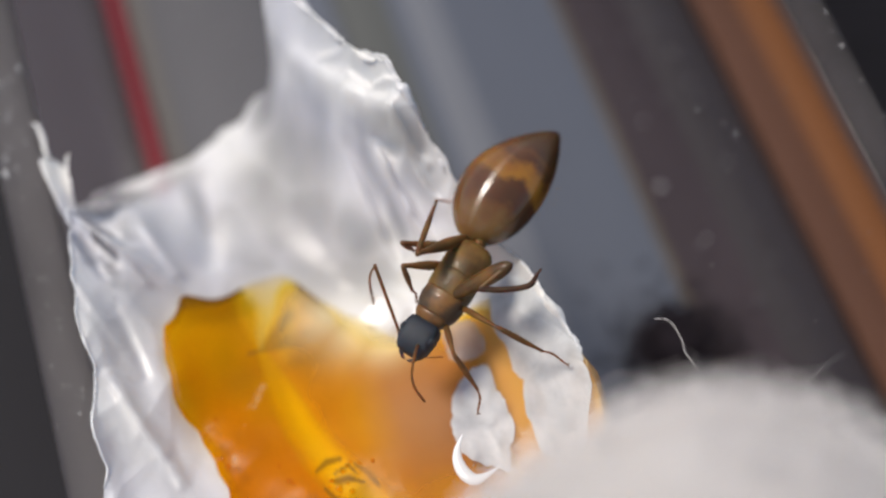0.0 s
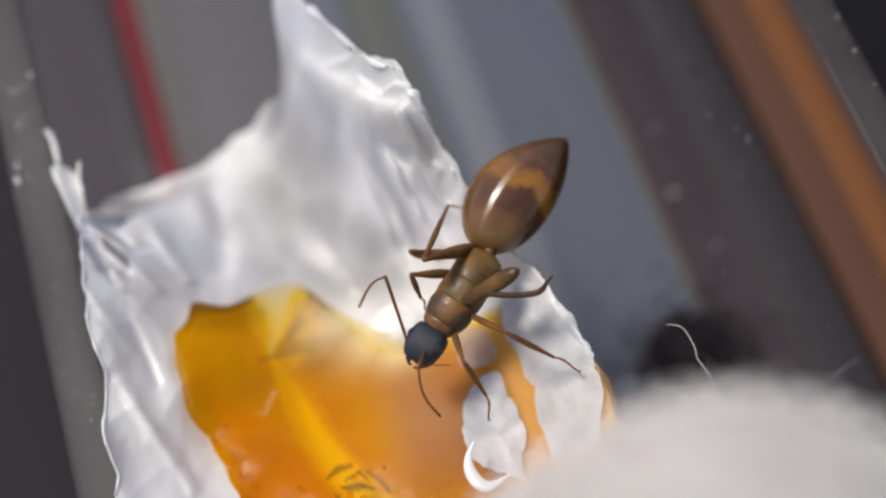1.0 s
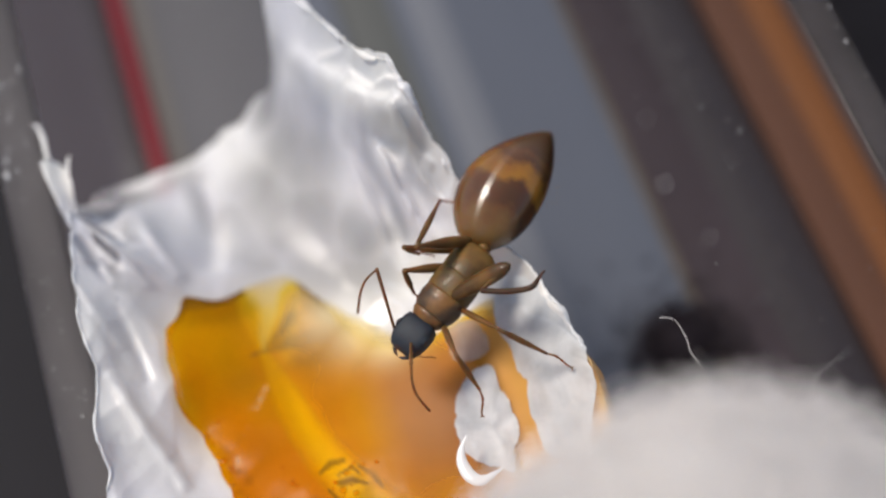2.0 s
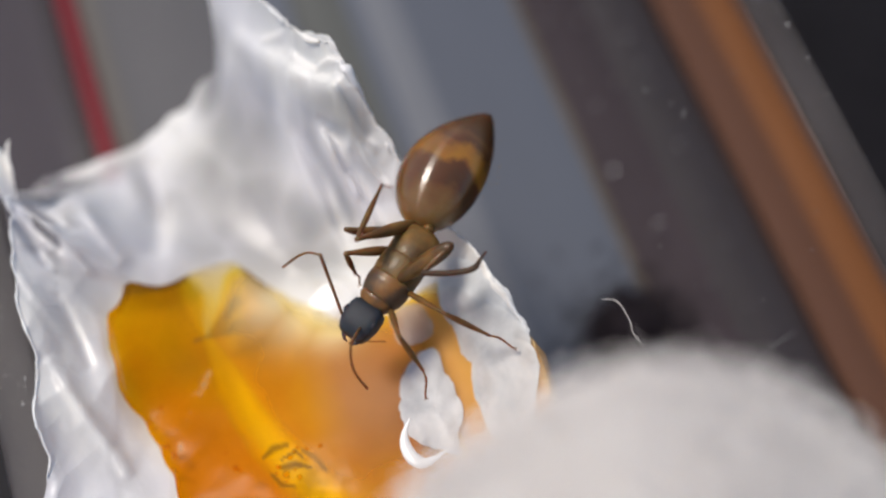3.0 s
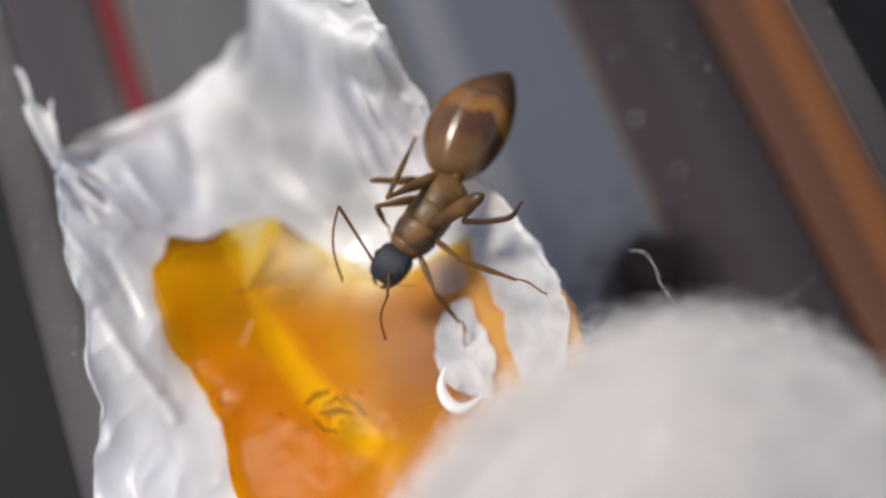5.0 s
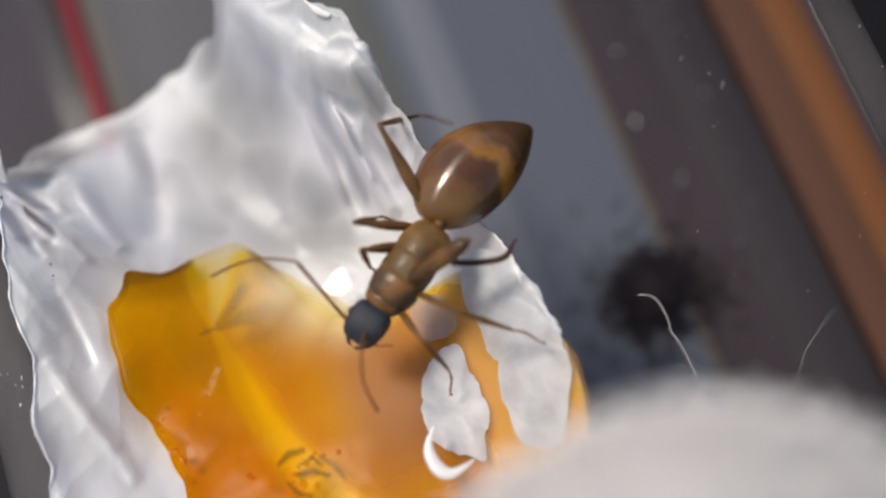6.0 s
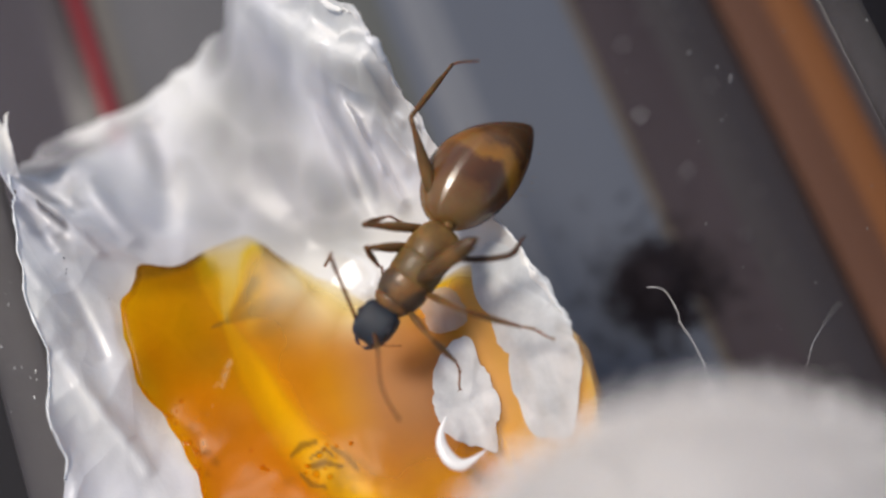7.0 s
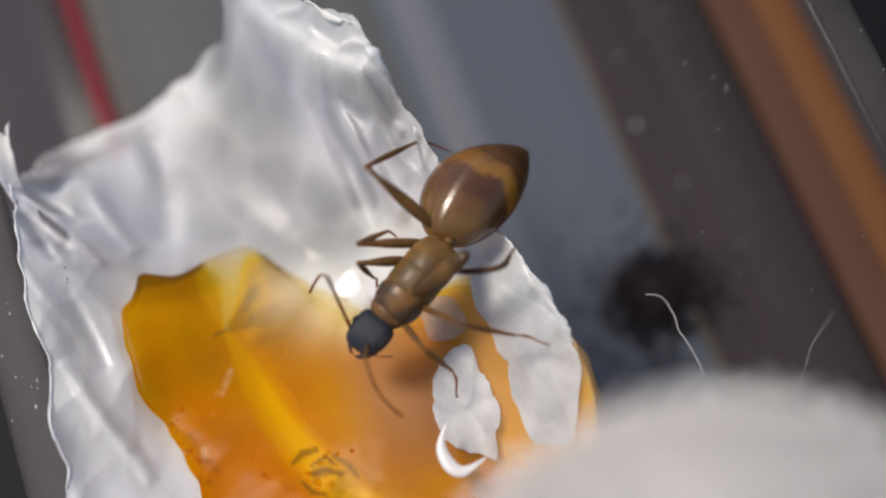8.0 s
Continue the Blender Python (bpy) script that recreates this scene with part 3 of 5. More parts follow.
def build_film():
    root = new("plastic_film")
    tagged(root, "crumpled translucent white plastic film with torn edges, lining the box", "film")
    bm = bmesh.new()
    rings, sectors = 96, 720
    grid = []
    for j in range(sectors):
        deg = -180 + 360 * j / sectors
        a = math.radians(deg)
        radius = RIM_R[int((deg + 180) * 2) % 720] + (0.05 if math.cos(a) < -0.4 else 0.14) * noise.noise(Vector((math.cos(a) * 9, math.sin(a) * 9, 0.4))) + 0.22 * max(0.0, noise.noise(Vector((math.cos(a) * 5, math.sin(a) * 5, 7.7)))) * fbm(math.cos(a) * 26, math.sin(a) * 26, 2.4, 3)
        col = []
        for i in range(1, rings + 1):
            s = (i / rings) ** 0.8
            x, y = FILM_C[0] + radius * s * math.cos(a), FILM_C[1] + radius * s * math.sin(a)
            col.append(bm.verts.new((x, y, film_height(x, y))))
        grid.append(col)
    mid = bm.verts.new((*FILM_C, film_height(*FILM_C)))
    for j in range(sectors):
        a, b = grid[j], grid[(j + 1) % sectors]
        bm.faces.new((mid, a[0], b[0]))
        for i in range(rings - 1):
            bm.faces.new((a[i], a[i + 1], b[i + 1], b[i]))
    sheet = part("sheet", bm, FILM, root)
    layer = sheet.data.attributes.new("clearness", "FLOAT", "POINT")
    layer.data.foreach_set("value", [film_clearness(v.co.x / MM, v.co.y / MM) for v in sheet.data.vertices])
    layer = sheet.data.attributes.new("smoothness", "FLOAT", "POINT")
    layer.data.foreach_set("value", [film_smoothness(v.co.x / MM, v.co.y / MM) for v in sheet.data.vertices])
    layer = sheet.data.attributes.new("wetness", "FLOAT", "POINT")
    layer.data.foreach_set("value", [max(0.0, min(1.0, (1.03 - honey_share(v.co.x / MM, v.co.y / MM)) / 0.05)) for v in sheet.data.vertices])
    build_flap(root, (-0.56, -5.69), ((-171.9, 1.06), (-146.3, 1.15), (-119.1, 1.19), (-96.9, 1.33), (-83.5, 1.69), (-69.1, 1.0), (13.4, 0.72), (60.3, 1.15), (70.8, 2.0), (90.6, 1.88), (112.7, 1.53), (144.3, 1.1)), 0.08, 0.14, 3.0, SILVER_FILM, 0.0)
    build_flap(root, (1.9, -4.51), ((-157.9, 1.02), (-123.9, 2.1), (-113.5, 3.04), (-92.6, 3.18), (-79, 2.2), (-39.8, 1.06), (27.2, 0.82), (72.5, 1.68), (83.1, 2.2), (96.7, 3.03), (113.3, 2.73), (127.4, 2.01), (143.8, 1.31)), 0.08, 0.18, 9.0, SILVER_FILM, 0.0)
    build_flap(root, (-0.36, -2.8), ((-143.5, 0.75), (-99, 0.68), (-50.6, 0.8), (3, 0.55), (76, 0.72), (127, 0.92), (170, 0.6)), 0.2, 0.05, 5.0, GREY_FILM, 0.5, 1)
    bm = bmesh.new()
    arc = spline([(-1.31, -6.02, 0.8), (-1.6, -6.37, 0.8), (-1.7, -6.74, 0.8), (-1.62, -7.15, 0.8), (-1.4, -7.39, 0.8), (-1.07, -7.39, 0.8), (-0.62, -7.27, 0.78)], 36)
    tube(bm, arc, [0.025 + 0.17 * math.sin(math.pi * k / 35) ** 1.3 for k in range(36)], 12, 0.45)
    part("rolled_edge", bm, SMOOTH_FILM, root, "rolled bright edge of the film")
    # a small flat tab of film that stands out beside the honey
    bm = bmesh.new()
    corners = [(-3.44, -0.17), (-2.81, 0.25), (-2.11, 0.26), (-2.2, -0.1), (-2.3, -0.33), (-2.6, -0.72), (-2.95, -0.6), (-3.21, -0.48)]
    outer = [bm.verts.new((x, y, -2.95)) for x, y in corners]
    inner = [bm.verts.new((-2.7 + (x + 2.7) * 0.6, -0.15 + (y + 0.15) * 0.6, -2.935)) for x, y in corners]
    mid = bm.verts.new((-2.7, -0.15, -2.93))
    for k in range(8):
        bm.faces.new((outer[k], outer[(k + 1) % 8], inner[(k + 1) % 8], inner[k]))
        bm.faces.new((inner[k], inner[(k + 1) % 8], mid))
    part("bright_tab", bm, SMOOTH_FILM, root, "small bright tab of film")
    # the lip along the torn edge, rolled over and pinched
    bm = bmesh.new()
    keys = spline([(-1.75, 9.5), (-0.97, 7.5), (-0.36, 5.95), (0.28, 4.95), (0.46, 4.15), (0.65, 3.45), (0.77, 2.8), (0.9, 1.9)], 120)
    lip, radii = [], []
    for k, p in enumerate(keys):
        pinch = max(0.0, noise.noise(Vector((k * 0.11, 1.5, 0.2))) + 0.25)
        lip.append((p[0] + 0.06 * noise.noise(Vector((k * 0.17, 0, 3.0))), p[1], film_height(p[0], p[1]) + 0.05 + 0.12 * pinch))
        radii.append(0.025 + 0.2 * pinch)
    tube(bm, lip, radii, 7, 0.7)
    for v in bm.verts:
        v.co += Vector((0.05, 0.05, 0.06)) * noise.noise(v.co * 3.5)
    part("rolled_edge", bm, FILM, root, "pinched and rolled lip of the film")
    for x, y, r in ((-10.4, 2.2, 0.022), (-10.36, 2.55, 0.026), (-10.44, 2.08, 0.018), (-9.7, 1.2, 0.015)):
        bm = bmesh.new()
        bmesh.ops.create_icosphere(bm, subdivisions=2, radius=r)
        for v in bm.verts:
            v.co = Vector((x + v.co.x, y + v.co.y * 1.4, film_height(x, y) + 0.01 + v.co.z * 0.6))
        part("dirt_speck", bm, SOFT_BLACK, root, "tiny black speck of dirt")
    # thin bright hems along both torn sides
    for first, last, count in ((150, 214, 90), (-48, 2, 70)):
        bm = bmesh.new()
        hem, radii = [], []
        for k in range(count):
            deg = first + (last - first) * k / (count - 1)
            i = int(((deg + 180) % 360) * 2) % 720
            a = math.radians(deg)
            r = RIM_R[i] - 0.02 + (0.05 if math.cos(a) < -0.4 else 0.14) * noise.noise(Vector((math.cos(a) * 9, math.sin(a) * 9, 0.4)))
            x, y = FILM_C[0] + r * math.cos(a), FILM_C[1] + r * math.sin(a)
            hem.append((x, y, film_height(x, y) + 0.02))
            radii.append(0.015 + 0.035 * max(0.0, 0.5 + noise.noise(Vector((k * 0.23, first, 0.7)))))
        tube(bm, hem, radii, 7, 0.7)
        part("rolled_edge", bm, SMOOTH_FILM, root, "thin bright hem of the film")
    # the curled corner beside the wall
    bm = bmesh.new()
    keys = spline([(-11.25, 5.2, 0.1), (-11.3, 5.81, 0.3), (-11.31, 6.53, 0.4), (-11.35, 7.11, 0.4), (-11.35, 7.65, 0.3)], 30)
    prev = None
    for k, p in enumerate(keys):
        width = 0.34 + 0.75 * (k / 29) + 0.1 * noise.noise(Vector((k * 0.3, 5.0, 0)))
        row = [bm.verts.new((p[0] + width * (q / 9 - 0.35), p[1] + (0.25 * math.sin(q * 0.7) if k == 29 else 0.0), p[2] + 0.4 * math.sin(q * 0.75 + k * 0.05) + 0.08 * math.sin(q * 2.1))) for q in range(10)]
        if prev:
            for q in range(9):
                bm.faces.new((prev[q], prev[q + 1], row[q + 1], row[q]))
        prev = row
    part("curled_corner", bm, FILM, root)
    bm = bmesh.new()
    tube(bm, spline([(-11.86, 9.46, 0.3), (-11.66, 9.33, 0.3), (-11.57, 8.79, 0.3), (-11.59, 8.06, 0.2), (-11.45, 7.4, 0.0)], 30), [0.012 + 0.07 * math.sin(math.pi * k / 29) for k in range(30)], 8, 0.35)
    part("torn_strand", bm, FILM, root)
    return root


def build_flap(root, centre, rim, lift, dome, seed, mat, veil, blur=8):
    bm = bmesh.new()
    ring = smoothed(np.array([around(rim, d)[0] for d in RING]), blur)
    rings, sectors = 30, 180
    grid = []
    for j in range(sectors):
        deg = -180 + 360 * j / sectors
        a = math.radians(deg)
        radius = ring[int((deg + 180) * 2) % 720]
        ragged = 0.05 * noise.noise(Vector((math.cos(a) * 7, math.sin(a) * 7, seed)))
        col = []
        for i in range(1, rings + 1):
            s = i / rings
            x, y = centre[0] + radius * s * (1 + ragged * s ** 4) * math.cos(a), centre[1] + radius * s * (1 + ragged * s ** 4) * math.sin(a)
            z = honey_height(x, y) + lift + dome * (1 - s ** 2) + 0.025 * (ridge(x * 1.1 + y * 0.5, y * 0.35, seed) - 0.4) + 0.004 * (ridge(x * 2.4 + y, y * 1.1 - x * 0.5, seed) - 0.4)
            col.append(bm.verts.new((x, y, z)))
        grid.append(col)
    mid = bm.verts.new((*centre, honey_height(*centre) + lift + dome))
    for j in range(sectors):
        a, b = grid[j], grid[(j + 1) % sectors]
        bm.faces.new((mid, a[0], b[0]))
        for i in range(rings - 1):
            bm.faces.new((a[i], a[i + 1], b[i + 1], b[i]))
    flap = part("flap", bm, mat, root)
    layer = flap.data.attributes.new("clearness", "FLOAT", "POINT")
    layer.data.foreach_set("value", [max(0.0, min(0.6, veil + 0.25 * fbm(v.co.x / MM * 1.4, v.co.y / MM * 0.6, seed, 3))) for v in flap.data.vertices])
    layer = flap.data.attributes.new("wetness", "FLOAT", "POINT")
    layer.data.foreach_set("value", [0.0] * len(flap.data.vertices))
    return flap


# ---- the honey ----
def store(ob, name, rule):
    """Stores a value at each point of a mesh."""
    layer = ob.data.attributes.new(name, "FLOAT", "POINT")
    layer.data.foreach_set("value", [max(0.0, min(1.0, rule(v.co.x / MM, v.co.y / MM))) for v in ob.data.vertices])


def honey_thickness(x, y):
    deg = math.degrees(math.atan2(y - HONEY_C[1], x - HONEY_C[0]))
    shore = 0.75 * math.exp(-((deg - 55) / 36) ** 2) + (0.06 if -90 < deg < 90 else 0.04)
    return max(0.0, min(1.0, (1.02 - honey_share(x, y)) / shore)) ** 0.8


def line_near(x, y, keys):
    """1 on a line of (x, y, half width), falling off beside it."""
    best = 0.0
    for (x0, y0, w0), (x1, y1, w1) in zip(keys, keys[1:]):
        dx, dy = x1 - x0, y1 - y0
        k = max(0.0, min(1.0, ((x - x0) * dx + (y - y0) * dy) / (dx * dx + dy * dy)))
        d = math.hypot(x - x0 - k * dx, y - y0 - k * dy) / (w0 + (w1 - w0) * k)
        if d < 3:
            best = max(best, math.exp(-d ** 4))
    return best


def blob(x, y, cx, cy, r):
    return math.exp(-((x - cx) ** 2 + (y - cy) ** 2) / r ** 2)


LIT_STREAK = ((-6.9, 1.9, 0.28), (-6.93, 0.83, 0.25), (-6.75, -0.5, 0.12), (-6.45, -2.05, 0.36), (-6.03, -3.82, 0.5), (-5.6, -5.0, 0.58), (-4.95, -6.2, 0.62), (-4.4, -7.2, 0.5))
FAN = ((-6.07, 2.5, 0.85), (-6.35, 0.8, 0.4), (-6.7, -0.5, 0.08))
# the first three strokes put fold shade into the tint, at the streak's pinch
CREASES = (((-6.7, -0.5, 0.08), (-6.11, 0.02, 0.2), (-5.6, 0.6, 0.16)), ((-6.7, -0.55, 0.08), (-5.9, -0.42, 0.32), (-4.9, -0.5, 0.45)), ((-6.72, -0.5, 0.05), (-6.95, -0.56, 0.08), (-7.15, -0.6, 0.04)),
           ((-9.3, 1.2, 0.15), (-8.7, 1.8, 0.35), (-7.85, 1.75, 0.35), (-7.2, 1.95, 0.3)),
           ((-5.05, 1.9, 0.2), (-4.9, 0.9, 0.3), (-4.5, 0.0, 0.2)))
KNOT = (((-5.75, -5.95, 0.05), (-5.55, -6.35, 0.08), (-5.2, -6.55, 0.05)), ((-4.7, -5.55, 0.06), (-4.35, -5.95, 0.1), (-4.2, -6.4, 0.06)), ((-5.85, -5.35, 0.06), (-5.5, -5.18, 0.13), (-5.1, -5.22, 0.08)), ((-5.35, -5.85, 0.12), (-5.0, -5.9, 0.1), (-4.6, -6.15, 0.05)), ((-5.35, -5.6, 0.05), (-4.9, -5.5, 0.06), (-4.75, -5.75, 0.05)))
WISPS = (((-6.85, -1.8, 0.08), (-7.4, -2.6, 0.16), (-7.75, -3.3, 0.12)), ((-8.2, -4.0, 0.1), (-8.2, -4.4, 0.18), (-8.0, -4.8, 0.08)))


# Painted tone, not true depth: the streak stands for a sunlit film fold.
def honey_tone(x, y):
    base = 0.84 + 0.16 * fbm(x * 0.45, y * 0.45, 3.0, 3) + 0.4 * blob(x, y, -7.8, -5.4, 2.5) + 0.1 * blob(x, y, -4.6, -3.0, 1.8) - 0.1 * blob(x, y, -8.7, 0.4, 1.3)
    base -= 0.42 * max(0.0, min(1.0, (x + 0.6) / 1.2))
    k = line_near(x, y, LIT_STREAK)
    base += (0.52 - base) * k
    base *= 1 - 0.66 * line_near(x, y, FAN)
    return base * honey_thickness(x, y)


# The rose-brown patch at right also puts the ant's soft shadow into the haze.
def honey_haze_and_shade(x, y):
    return honey_thickness(x, y) * (0.06 + 0.06 * fbm(x * 0.8, y * 0.8, 1.0, 2) + 0.85 * blob(x, y, -2.5, -4.6, 2.1) + 0.16 * blob(x, y, -4.6, -2.5, 1.8) + 0.45 * max(0.0, min(1.0, (x + 0.3) / 0.6))) * (1 - 0.97 * line_near(x, y, LIT_STREAK))


def honey_brown(x, y):
    edge = 0.03 * max(0.0, min(1.0, (honey_share(x, y) - 0.94) / 0.05)) if x < -5 else 0.0
    return max(edge, max(line_near(x, y, c) for c in CREASES) * (0.8 + 0.3 * fbm(x, y, 5.0, 2)), 1.0 * max(line_near(x, y, c) for c in KNOT), 0.3 * blob(x, y, -7.4, -1.5, 0.8), 0.36 * blob(x, y, -5.3, -1.5, 1.0), 0.22 * blob(x, y, -4.2, -3.2, 1.2), 0.25 * blob(x, y, -7.2, -3.6, 0.8))


def honey_milk(x, y):
    fleck = max(0.0, fbm(x * 2.6, y * 1.8, 9.0, 4) - 0.1)
    cream = max(blob(x, y, -4.5, 0.3, 1.2), blob(x, y, -3.5, -0.8, 1.2), blob(x, y, -2.8, -1.7, 0.9))
    return 0.14 * max(line_near(x, y, c) for c in WISPS) * min(1.0, fleck * 3) + 0.52 * cream * min(1.0, 1.6 * honey_thickness(x, y))


def honey_height(x, y):
    s = min(1.0, honey_share(x, y))
    k = max(0.0, min(1.0, (x + 3.6) / 3.6))
    full = 1 - 0.72 * k * k * (3 - 2 * k)
    return film_base(x, y) + full * (0.45 + 0.75 * math.sqrt(max(0.0, 1 - s ** 4)) + 0.08 * fbm(x * 0.5, y * 0.5, 6.0, 2))


def build_honey():
    root = new("honey_pool")
    tagged(root, "glossy amber honey pool with small bubbles, held in the film", "honey")
    bm = bmesh.new()
    rings, sectors = 90, 420
    grid = []
    for j in range(sectors):
        deg = -180 + 360 * j / sectors
        a = math.radians(deg)
        radius = HONEY_RING[int((deg + 180) * 2) % 720] * (1 + 0.015 * noise.noise(Vector((math.cos(a) * 9, math.sin(a) * 9, 5.0))))
        col = []
        for i in range(1, rings + 1):
            s = i / rings
            x, y = HONEY_C[0] + radius * s * math.cos(a), HONEY_C[1] + radius * s * math.sin(a)
            col.append(bm.verts.new((x, y, honey_height(x, y))))
        x, y = HONEY_C[0] + radius * math.cos(a), HONEY_C[1] + radius * math.sin(a)
        col.append(bm.verts.new((x, y, film_base(x, y) - 0.6)))
        grid.append(col)
    mid = bm.verts.new((*HONEY_C, honey_height(*HONEY_C)))
    for j in range(sectors):
        a, b = grid[j], grid[(j + 1) % sectors]
        bm.faces.new((mid, a[0], b[0]))
        for i in range(rings):
            bm.faces.new((a[i], a[i + 1], b[i + 1], b[i]))
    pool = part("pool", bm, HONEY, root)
    for name, rule in (("depth", honey_tone), ("haze", honey_haze_and_shade), ("brown", honey_brown), ("milk", honey_milk)):
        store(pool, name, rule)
    rng = random.Random(11)
    spots = [(-5.34, -6.1, 0.11), (-4.99, -6.32, 0.09), (-5.11, -5.64, 0.08), (-6.71, -5.38, 0.09), (-6.91, -4.79, 0.05), (-4.81, -5.42, 0.06), (-6.6, -5.5, 0.06), (-8.9, -3.9, 0.09), (-8.98, -4.6, 0.07), (-8.8, -4.3, 0.05)]
    spots += [(-5.1 + rng.gauss(0, 0.35), -5.9 + rng.gauss(0, 0.35), rng.uniform(0.03, 0.07)) for _ in range(12)]
    spots += [(-9.0 + rng.gauss(0, 0.15) + 0.25 * k / 14, -2.6 - 0.16 * k + rng.gauss(0, 0.1), rng.uniform(0.03, 0.08)) for k in range(14)]
    for x, y, r in spots:
        if honey_share(x, y) > 0.965:
            x += 0.3
        bm = bmesh.new()
        bmesh.ops.create_icosphere(bm, subdivisions=2, radius=r)
        for v in bm.verts:
            v.co.z *= 0.6
            v.co += Vector((x, y, honey_height(x, y) + r * 0.25))
        part("bubble", bm, BUBBLE, root)
    return root


# ---- the cotton ----
def build_cotton():
    root = new("cotton_ball")
    tagged(root, "soft white cotton wool plug with loose fibres, filling the box end", "cotton")
    rng = random.Random(5)
    bm = bmesh.new()
    bmesh.ops.create_icosphere(bm, subdivisions=6, radius=1.0)
    c, size = Vector((2.1, -13.75, 4.0)), Vector((6.2, 4.85, 8.5))
    peak = Vector((3.1, 4.6, 3.6))
    peak = Vector((peak.x / size.x, peak.y / size.y, peak.z / size.z)).normalized()
    tips = []
    for v in bm.verts:
        d = v.co.normalized()
        k = 1 + 0.035 * fbm(d.x * 2, d.y * 2, d.z * 2 + 3, 2) + 0.018 * fbm(d.x * 5, d.y * 5, d.z * 5, 4) + 0.065 * math.exp(-(d.angle(peak) / 0.5) ** 2)
        v.co = Vector((c.x + d.x * size.x * k, c.y + d.y * size.y * k, c.z + d.z * size.z * k))
        if v.co.z > -1 and d.y > -0.5:
            tips.append((v.co.copy(), d.copy()))
    part("wool", bm, COTTON, root)
    bm = bmesh.new()
    bmesh.ops.create_icosphere(bm, subdivisions=5, radius=1.0)
    for v in bm.verts:
        d = v.co.normalized()
        k = 1 + 0.05 * fbm(d.x * 2 + 7, d.y * 2, d.z * 2, 3)
        v.co = Vector((max(-11.5, min(12.7, 1.5 + d.x * 13 * k)), -21.5 + d.y * 12.5 * k, max(FLOOR_Z + 0.05, -4.5 + d.z * 12 * k)))
    part("wool", bm, COTTON, root)
    bm = bmesh.new()
    for _ in range(20000):
        p, d = tips[rng.randrange(len(tips))]
        side = Vector((rng.uniform(-1, 1), rng.uniform(-1, 1), rng.uniform(-1, 1)))
        side = (side - d * side.dot(d)).normalized()
        ln = rng.uniform(0.6, 2.2)
        rise = rng.uniform(0.0, 1.0) ** 2.5 * 1.7
        pts = [p + side * ln * (s - 0.5) * 2 + d * rise * math.sin(math.pi * s) - d * 0.06 for s in (0.0, 0.25, 0.5, 0.75, 1.0)]
        tube(bm, pts, 0.0042, 3)
    tagged(part("fuzz", bm, COTTON, root), kind="stuff")
    for keys in (((5.9, -8.5, -1.5), (5.9, -7.2, -0.1), (5.79, -6.33, 0.3), (5.69, -5.85, 0.3), (5.75, -5.55, 0.3), (5.7, -4.98, 0.3), (5.55, -4.72, 0.3), (5.25, -4.58, 0.3)),
                 ((8.4, -9.6, -3.0), (8.55, -8.41, -1.5), (8.66, -8.06, -0.5), (8.72, -7.88, 0.0), (9.35, -7.45, -1.5), (10.55, -6.8, -4.0), (12.03, -6.04, -7.0))):
        bm = bmesh.new()
        tube(bm, spline(keys, 48), 0.0085 if keys[0][0] < 7 else 0.005, 6)
        part("loose_fibre", bm, COTTON, root)
    return root


# ---- the ant ----
def limb(length, r0, r1, bulge=0.0, n=10):
    """A limb segment along +x, with a thick middle."""
    bm = bmesh.new()
    s = np.linspace(0, 1, 14)
    tube(bm, [(length * v, 0, 0) for v in s], [max(0.012, r0 + (r1 - r0) * v + bulge * math.sin(math.pi * min(1, v * 1.15)) ** 1.3) for v in s], n)
    return bm


def thigh(length):
    """The stout folded thigh, blunt at the knee."""
    bm = bmesh.new()
    s = np.linspace(0, 1, 20)
    tube(bm, [(length * v, 0, 0) for v in s], [0.02 + 0.27 * (1 - abs(2 * v - 1) ** 3.2) ** 0.6 * (0.72 + 0.28 * v) for v in s], 14, 0.9)
    return bm


def foot(length):
    """Five short joints, each wider at its end, and two small claws."""
    bm = bmesh.new()
    ends = (0.0, 0.42, 0.6, 0.75, 0.86, 1.0)
    pts, radii = [], []
    for k, (a, b) in enumerate(zip(ends, ends[1:])):
        for v, r in ((0.03, 0.026), (0.6, 0.034 - 0.002 * k), (0.97, 0.043 - 0.003 * k)):
            x = a + (b - a) * v
            pts.append((length * x, 0.05 * math.sin(x * 5.0), -0.06 * x * x))
            radii.append(r)
    tube(bm, pts, radii, 8)
    for s in (-1, 1):
        end = Vector(pts[-1])
        tube(bm, [end - Vector((0.03, 0, 0)), end + Vector((0.05, s * 0.05, 0.0)), end + Vector((0.08, s * 0.06, -0.06))], [0.02, 0.015, 0.005], 5)
    return bm


def whip_of(length):
    """The whip of an antenna: many short beads along a gentle arc."""
    bm = bmesh.new()
    s = np.linspace(0, 1, 34)
    tube(bm, [(length * v, -0.16 * length * math.sin(math.pi * v) ** 1.1 * 0.6, 0) for v in s], [(0.034 + 0.008 * v) * (0.9 if k % 3 == 0 else 1.05) * (1.0 if v < 0.97 else 0.5) for k, v in enumerate(s)], 8)
    return bm


